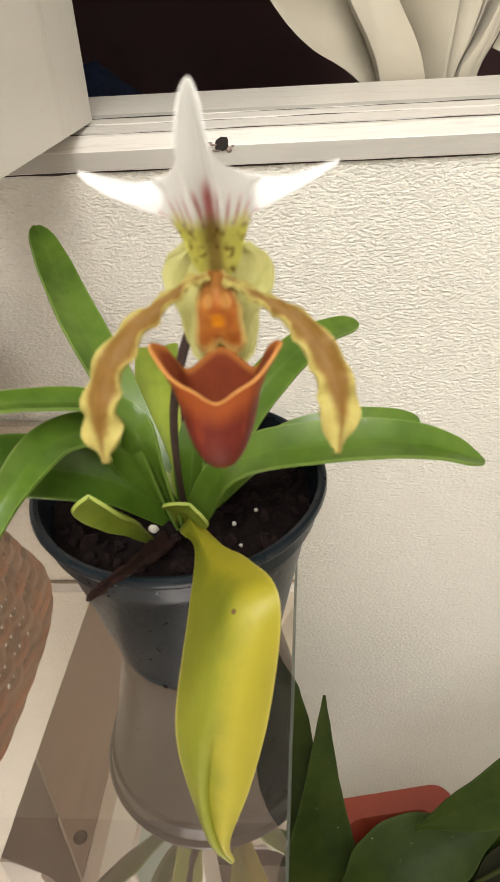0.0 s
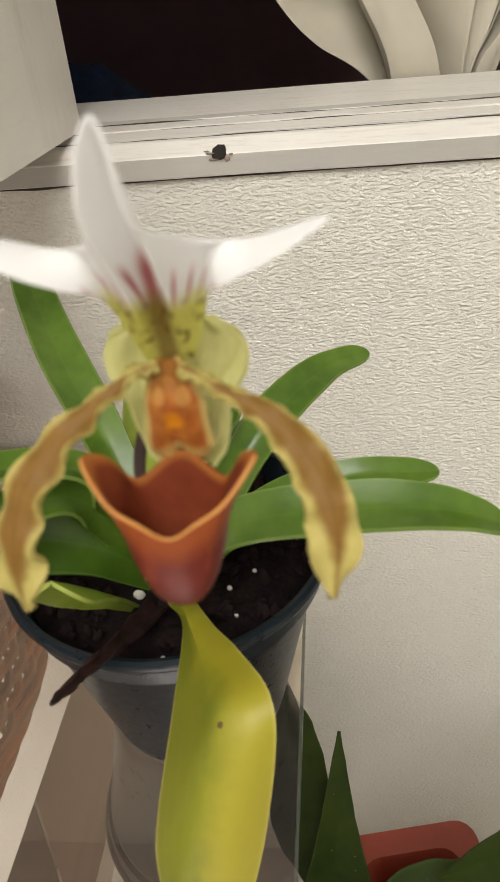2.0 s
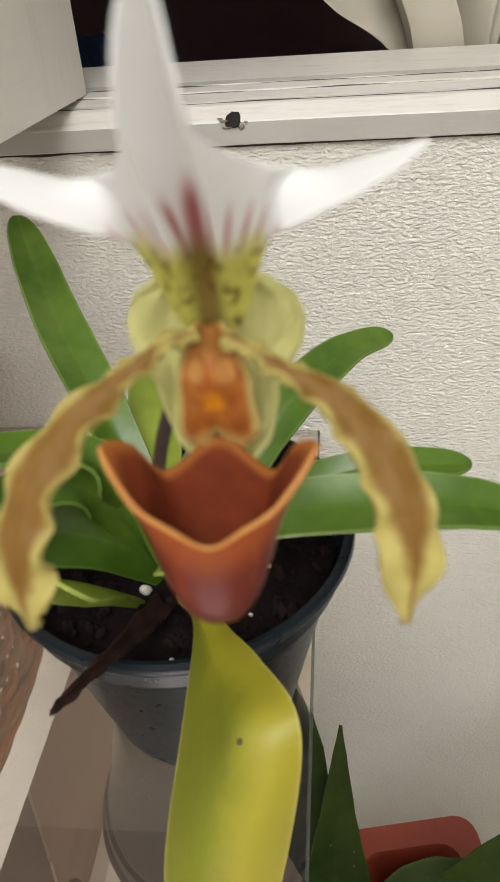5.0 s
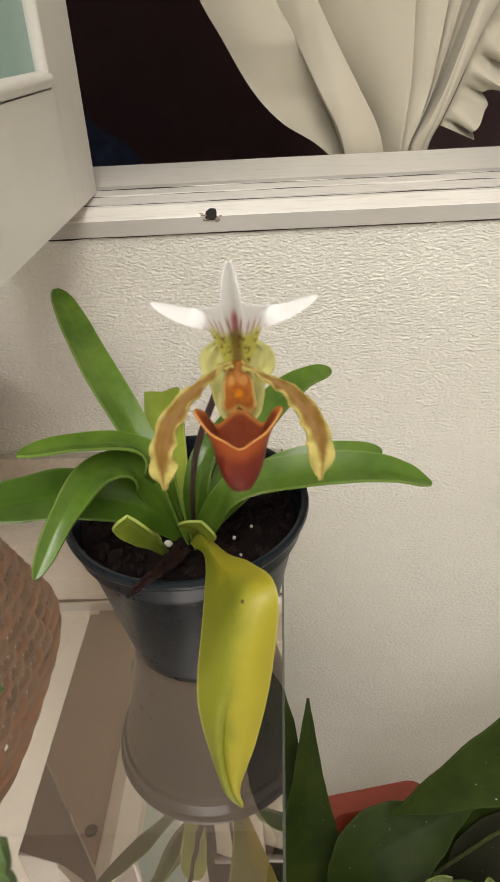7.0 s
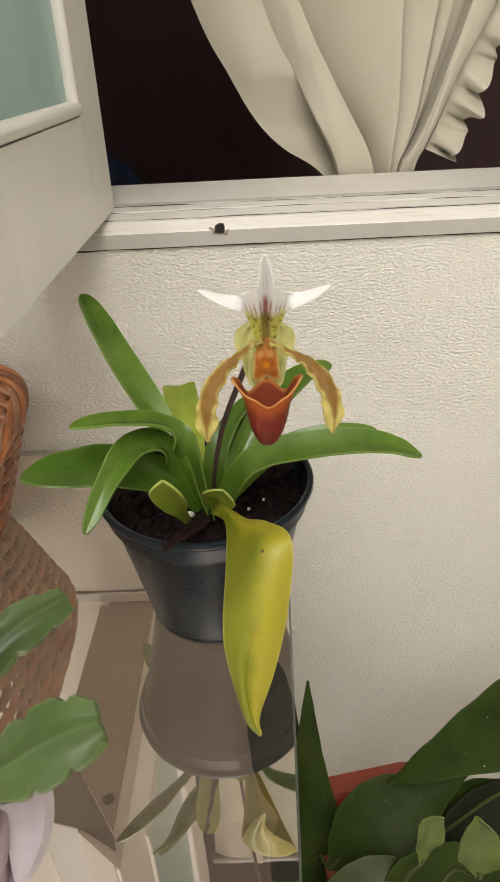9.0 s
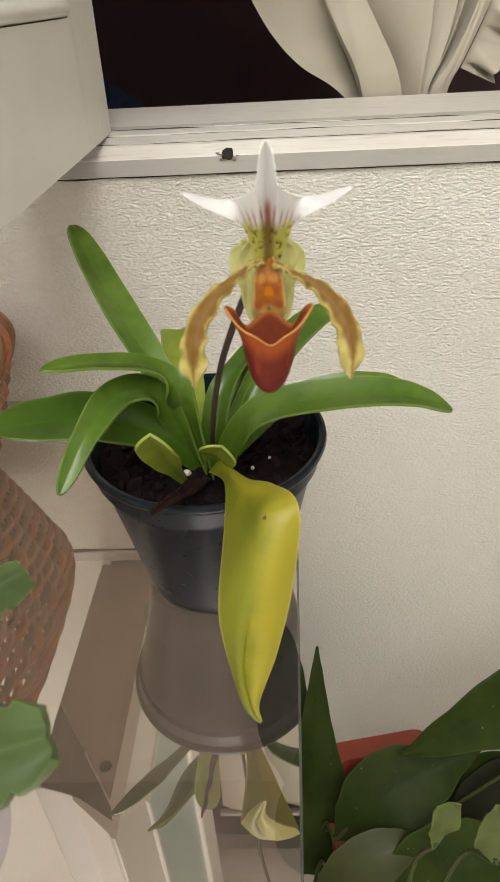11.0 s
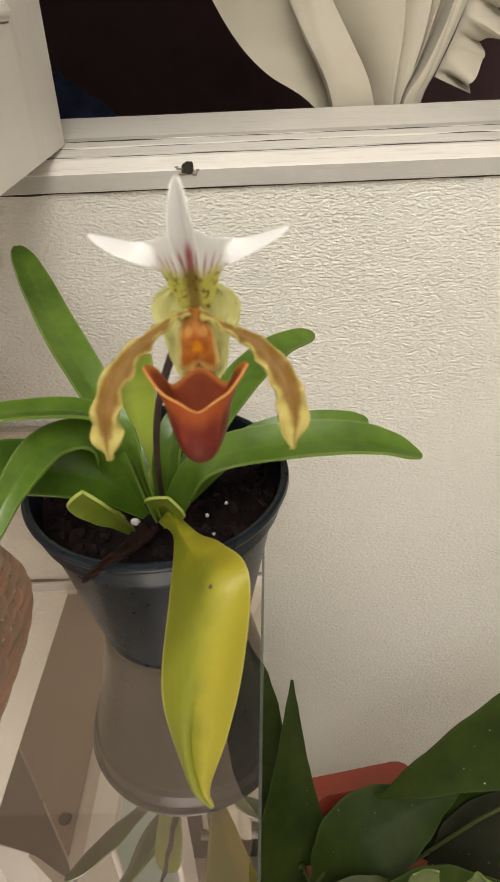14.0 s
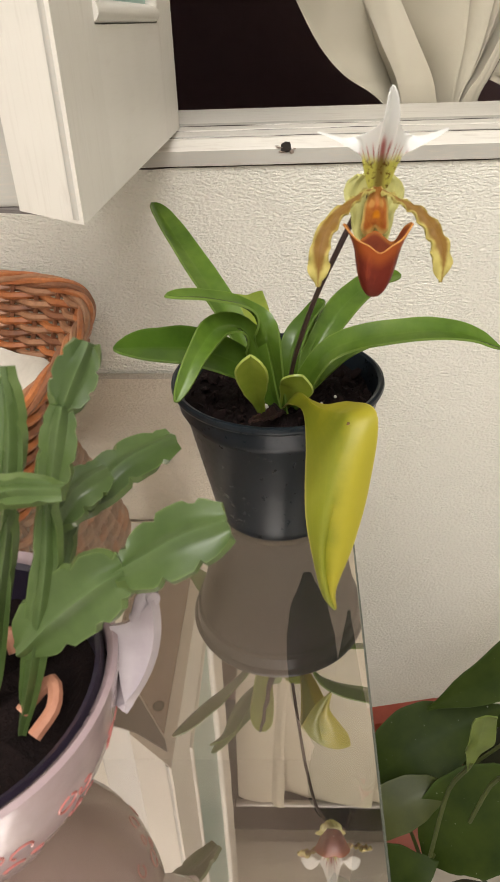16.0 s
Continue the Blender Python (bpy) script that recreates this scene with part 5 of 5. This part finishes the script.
def lug(a0):
    """An ear-shaped handle that flares up and outwards from the rim."""
    rows = []
    for j in range(16):
        t = j / 15
        ai, ri, zi = a0 + radians(-9 + 17 * t), 0.0735, 0.086 + 0.026 * t
        ao, ro, zo = a0 + radians(-9 + 13 * t), 0.0745 + 0.0185 * math.sin(t * 1.75), 0.084 + 0.043 * t ** 1.3
        row = []
        for i in range(9):
            u = i / 8
            a, r, z = ai + (ao - ai) * u, ri + (ro - ri) * u, zi + (zo - zi) * u
            dish = 0.0030 * math.sin(math.pi * u) * (0.4 + t)
            row.append(PC + Vector((r * math.cos(a), r * math.sin(a), z - dish)))
        rows.append(row)
    ear = part("handle", sheet(rows, 0.0060), M_CERAM_GLARE, cache, "ear-shaped porcelain handle, whitened for its glare")
    tip = rows[-1]
    hook = spline([tip[4], tip[5], tip[6] + Vector((0, 0.002, 0.004)), tip[7] + Vector((0, 0.004, 0.002)), tip[8]], 16)
    part("curl", tube(bmesh.new(), hook, lambda t: 0.0030 + 0.0008 * math.sin(math.pi * t), 10), M_CERAM_GLARE, ear)


lug(radians(12))
lug(radians(192))
WALL_R = [(0.052, 0.0585), (0.070, 0.0675), (0.088, 0.0725), (0.100, 0.0740)]
for k in range(24):
    a = radians(-150 + 190 * k / 23)
    for w in range(2):
        if (k + w) % 3 == 2:
            continue
        z = 0.068 + 0.013 * w + 0.003 * math.sin(k * 1.9)
        rad = 0.0038 + 0.0010 * math.sin(k * 2.3)
        end = 5.0 + math.sin(k)
        pts = []
        for q in range(17):
            g = k + end * q / 16
            zz, aa = z + rad * math.sin(g), a + 0.06 * w + rad * math.cos(g) / 0.072
            (z0, r0), (z1, r1) = next(((p, q2) for p, q2 in zip(WALL_R, WALL_R[1:]) if zz <= q2[0]), WALL_R[-2:])
            r = r0 + (r1 - r0) * (zz - z0) / (z1 - z0) + 0.0001
            pts.append(PC + Vector((r * math.cos(aa), r * math.sin(aa), zz)))
        part("print_curl", tube(bmesh.new(), pts, 0.00055, 5), M_RED_DECO, body)


def joint(name, points, width, faces, seed, parent=cache):
    """A flat cactus joint with notched margins and a thick midrib."""
    line = spline([V(*p) for p in points], 26)
    rows = []
    for k, p in enumerate(line):
        t = k / 25
        tan = (line[min(k + 1, 25)] - line[max(k - 1, 0)]).normalized()
        up = Vector(faces[0]).lerp(Vector(faces[1]), t).normalized()
        side = tan.cross(up).normalized()
        up = side.cross(tan)
        w = width / 2 * _ease([0.25, 0.75, 0.95, 1.0, 0.98, 0.85, 0.55], t)
        row = []
        for c in range(13):
            u = -1 + c / 6
            notch = 1 - 0.22 * max(0, math.sin(t * 3.2 * 2 * math.pi + seed + (1.5 if u > 0 else 0))) ** 6 * abs(u) ** 3
            row.append(p + side * u * w * notch + up * (0.0022 * math.exp(-u * u / 0.03) + 0.10 * w * abs(u) ** 2 + 0.001 * math.sin(5 * t + u * 2 + seed)))
        rows.append(row)
    return part(name, sheet(rows, 0.0032), M_CACTUS, parent)


joint("joint", [(-0.106, -0.262, -0.028), (-0.092, -0.256, 0.020), (-0.084, -0.250, 0.052), (-0.082, -0.240, 0.074)], 0.0105, [(0.2, -0.9, 0.3), (0, -0.9, 0.5)], 0)
joint("joint", [(-0.098, -0.258, 0.016), (-0.084, -0.255, 0.030), (-0.068, -0.252, 0.042), (-0.056, -0.249, 0.048)], 0.028, [(0.25, -0.70, 0.5), (0.2, -0.75, 0.6)], 1)
joint("joint", [(-0.060, -0.250, 0.046), (-0.047, -0.248, 0.053), (-0.033, -0.245, 0.060), (-0.0185, -0.243, 0.0650)], 0.027, [(0.0, -0.45, 0.9), (0.0, -0.55, 0.85)], 11)
joint("joint", [(-0.112, -0.235, -0.028), (-0.094, -0.226, 0.020), (-0.083, -0.216, 0.050)], 0.0105, [(0.2, -0.9, 0.3), (0, -0.9, 0.5)], 2)
joint("joint", [(-0.084, -0.217, 0.047), (-0.067, -0.197, 0.057), (-0.0475, -0.176, 0.0570)], 0.021, [(0.0, -0.5, 0.85), (0.1, -0.6, 0.8)], 3)
joint("joint", [(-0.082, -0.241, 0.071), (-0.077, -0.236, 0.090), (-0.074, -0.230, 0.106)], 0.0130, [(0.2, -1, 0.2), (0.2, -1, 0.3)], 4)
joint("joint", [(-0.074, -0.231, 0.103), (-0.070, -0.225, 0.113), (-0.065, -0.219, 0.124)], 0.0155, [(0.2, -1, 0.2), (0.3, -0.9, 0.4)], 5)
joint("joint", [(-0.122, -0.250, -0.028), (-0.108, -0.244, 0.030), (-0.097, -0.240, 0.068)], 0.0080, [(0.1, -1, 0.2), (0.1, -1, 0.4)], 6)
joint("joint", [(-0.098, -0.240, 0.065), (-0.094, -0.230, 0.093), (-0.094, -0.220, 0.116)], 0.0095, [(0.1, -0.9, 0.3), (-0.2, -0.8, 0.5)], 7)
joint("joint", [(-0.118, -0.255, 0.070), (-0.092, -0.256, 0.088), (-0.068, -0.258, 0.090)], 0.0105, [(0, -1, 0.3), (-0.2, -0.7, 0.7)], 8)
joint("joint", [(-0.128, -0.240, -0.028), (-0.120, -0.225, 0.030), (-0.118, -0.205, 0.080)], 0.0095, [(0, -0.9, 0.4), (0.2, -0.8, 0.5)], 9)
joint("joint", [(-0.086, -0.235, 0.055), (-0.078, -0.225, 0.064), (-0.068, -0.214, 0.067)], 0.018, [(0, -0.7, 0.6), (0.2, -0.5, 0.8)], 10)
for pts, r in (([(-0.104, -0.262, -0.016), (-0.094, -0.252, -0.010), (-0.090, -0.262, -0.012), (-0.096, -0.272, -0.017)], 0.0031), ([(-0.125, -0.235, -0.012), (-0.118, -0.230, -0.006), (-0.114, -0.236, -0.012)], 0.003)):
    bm = tube(bmesh.new(), spline([V(*p) for p in pts], 12), r, 8)
    part("bark_piece", bm, M_TERRA, cache, "orange piece of bark")

# ---- broad-leaved plant in a red planter below the table's edge ----
RX = radians(10)


def red(dx, dy, z):
    """dx left of the planter's rear right corner, dy away from the wall."""
    return Vector((0.2245 - dx * math.cos(RX) + dy * math.sin(RX), 0.143 - dx * math.sin(RX) - dy * math.cos(RX), z))


planter = thing("red_planter", red(0.09, 0.13, 0.0), "dark green broad-leaved plant in an orange-red plastic planter", "potted plant")
PZ = RIM - 0.55
LENG, DEEP = 0.150, 0.13
bm = bmesh.new()
loops = []
for ins, z in ((0.040, 0.0), (0.018, PZ - 0.030), (0.000, PZ - 0.028), (0.000, PZ), (0.024, PZ), (0.027, PZ - 0.006), (0.034, PZ - 0.06), (0.05, PZ - 0.062)):
    pts = []
    rr = 0.02
    for cx, cy, a0 in ((LENG - ins - rr, ins + rr, 0), (ins + rr, ins + rr, 1), (ins + rr, DEEP - ins - rr, 2), (LENG - ins - rr, DEEP - ins - rr, 3)):
        for q in range(5):
            a = math.pi / 2 * q / 4
            ux, uy = [(math.cos(a), -math.sin(a)), (-math.sin(a), -math.cos(a)), (-math.cos(a), math.sin(a)), (math.sin(a), math.cos(a))][a0]
            pts.append(bm.verts.new(red(cx + rr * ux, cy + rr * uy, z)))
    loops.append(pts)
for a, b_ in zip(loops, loops[1:]):
    n = len(a)
    for i in range(n):
        bm.faces.new((a[i], a[(i + 1) % n], b_[(i + 1) % n], b_[i]))
bm.faces.new(loops[0])
part("box", bm, M_REDPOT, planter, "orange-red plastic planter box")
rows = [[red(0.03 + (LENG - 0.06) * i / 14, 0.03 + (DEEP - 0.06) * j / 10, PZ - 0.050 + 0.012 * noise.noise(Vector((i, j, 0)))) for i in range(15)] for j in range(11)]
part("soil", sheet(rows, 0.002), M_SOIL, planter)


def broad(points, width, faces, seed, material=M_BROAD, stalk_to=None, fold=0.22, shape=(0.06, 0.55, 0.90, 1.0, 0.92, 0.66, 0.30, 0.02)):
    rel = [V(*p) for p in points]
    ob = part("leaf", sheet(leaf_grid(rel, [w * width for w in shape], faces, fold=fold, n=30, m=13, wave=0.002, waves=1.7, seed=seed), 0.0012), material, planter)
    if stalk_to:
        a, b_ = V(*stalk_to), rel[0]
        ctrl = spline([a, a.lerp(b_, 0.5) + Vector((0, 0.01, 0.02)), b_, rel[0].lerp(rel[1], 0.3)], 12)
        part("leaf_stalk", tube(bmesh.new(), ctrl, 0.0020, 7), M_BROAD_M, planter)
    return ob


SOILZ = -0.60
broad([(0.066, -0.010, -0.585), (0.074, 0.030, -0.545), (0.079, 0.070, -0.492), (0.0848, 0.141, -0.388)], 0.090, [(0.2, -1, 0.25), (0.1, -1, 0.25)], 1, shape=(0.20, 0.70, 0.95, 1.0, 1.0, 0.95, 0.84, 0.68, 0.50, 0.33, 0.18, 0.02))
broad([(0.062, 0.080, -0.600), (0.048, 0.115, -0.530), (0.040, 0.140, -0.450), (0.034, 0.160, -0.343)], 0.064, [(0.1, -1, 0.25), (0.1, -1, 0.25)], 2, shape=(0.06, 0.50, 0.85, 1.0, 1.0, 0.95, 0.72, 0.15))
broad([(0.405, 0.000, -0.276), (0.340, 0.020, -0.285), (0.265, 0.030, -0.336), (0.160, 0.030, -0.420)], 0.108, [(-0.2, -0.8, 0.55), (-0.2, -0.8, 0.55)], 3, stalk_to=(0.16, 0.02, SOILZ), shape=(0.30, 0.85, 1.0, 0.98, 0.86, 0.64, 0.36, 0.02))
broad([(0.095, -0.005, -0.515), (0.140, 0.012, -0.474), (0.190, 0.030, -0.456), (0.255, 0.052, -0.442)], 0.084, [(-0.1, -0.55, 0.8), (-0.1, -0.5, 0.85)], 4, stalk_to=(0.08, 0.03, SOILZ))
broad([(0.215, 0.030, -0.54), (0.250, 0.032, -0.505), (0.290, 0.035, -0.475), (0.340, 0.040, -0.47)], 0.075, [(-0.1, -0.5, 0.85), (-0.1, -0.5, 0.85)], 5, stalk_to=(0.15, 0.04, SOILZ))
broad([(0.1536, -0.1050, -0.3090), (0.1537, -0.1100, -0.2749), (0.1530, -0.1130, -0.2485), (0.1520, -0.1150, -0.2259)], 0.0215, [(0.1, -0.8, 0.6), (0.1, -0.8, 0.6)], 6, M_BROAD_L, stalk_to=(0.1459, -0.0900, -0.4826), shape=(0.10, 0.45, 0.80, 1.0, 1.0, 0.92, 0.75))
broad([(0.1985, -0.1120, -0.3191), (0.1937, -0.1150, -0.2838), (0.1884, -0.1180, -0.2506), (0.1816, -0.1200, -0.2190)], 0.0330, [(-0.3, -0.8, 0.6), (-0.1, -0.8, 0.6)], 7, M_BROAD_L, stalk_to=(0.1750, -0.0900, -0.4200), shape=(0.10, 0.60, 0.95, 1.0, 0.85, 0.55, 0.15))
broad([(0.150, -0.070, -0.54), (0.185, -0.060, -0.490), (0.225, -0.050, -0.450), (0.265, -0.045, -0.425)], 0.100, [(-0.2, -0.6, 0.8), (-0.1, -0.6, 0.8)], 8, stalk_to=(0.13, 0.01, SOILZ))
broad([(0.070, -0.050, -0.53), (0.110, -0.045, -0.490), (0.150, -0.035, -0.470), (0.185, -0.028, -0.470)], 0.050, [(-0.1, -0.5, 0.9), (-0.1, -0.5, 0.9)], 9, M_BROAD_M, stalk_to=(0.09, 0.00, SOILZ))
broad([(0.080, -0.080, -0.60), (0.105, -0.085, -0.56), (0.130, -0.085, -0.53), (0.160, -0.080, -0.515)], 0.085, [(-0.1, -0.5, 0.9), (-0.1, -0.5, 0.9)], 10, stalk_to=(0.09, 0.00, SOILZ))
broad([(0.250, -0.080, -0.56), (0.285, -0.085, -0.51), (0.325, -0.085, -0.48), (0.370, -0.080, -0.46)], 0.090, [(-0.2, -0.5, 0.9), (-0.1, -0.5, 0.9)], 13, stalk_to=(0.17, 0.0, SOILZ))
broad([(0.095, -0.060, -0.590), (0.078, -0.080, -0.560), (0.062, -0.098, -0.525), (0.050, -0.110, -0.480)], 0.070, [(-0.1, -0.8, 0.5), (-0.1, -0.9, 0.4)], 14)
broad([(0.215, 0.000, -0.545), (0.265, 0.010, -0.500), (0.330, 0.020, -0.465), (0.410, 0.025, -0.452)], 0.095, [(-0.1, -0.5, 0.85), (-0.1, -0.5, 0.85)], 15, M_BROAD_BROWN_SHADE, stalk_to=(0.16, 0.01, SOILZ))
# Low leaves added; their near-black brown paints the planter's shaded depth.
broad([(0.120, -0.110, -0.620), (0.180, -0.125, -0.585), (0.240, -0.130, -0.565), (0.310, -0.125, -0.560)], 0.110, [(-0.1, -0.4, 0.9), (-0.1, -0.4, 0.9)], 16, M_BROAD_BROWN_SHADE, stalk_to=(0.11, -0.02, SOILZ))
broad([(0.270, -0.120, -0.620), (0.325, -0.130, -0.575), (0.385, -0.130, -0.550), (0.450, -0.120, -0.540)], 0.110, [(-0.1, -0.4, 0.9), (-0.1, -0.4, 0.9)], 17, M_BROAD_BROWN_SHADE, stalk_to=(0.17, -0.02, SOILZ))
broad([(0.075, -0.120, -0.640), (0.110, -0.150, -0.600), (0.150, -0.170, -0.580), (0.200, -0.180, -0.570)], 0.090, [(-0.1, -0.4, 0.9), (-0.1, -0.4, 0.9)], 18, stalk_to=(0.09, -0.02, SOILZ))
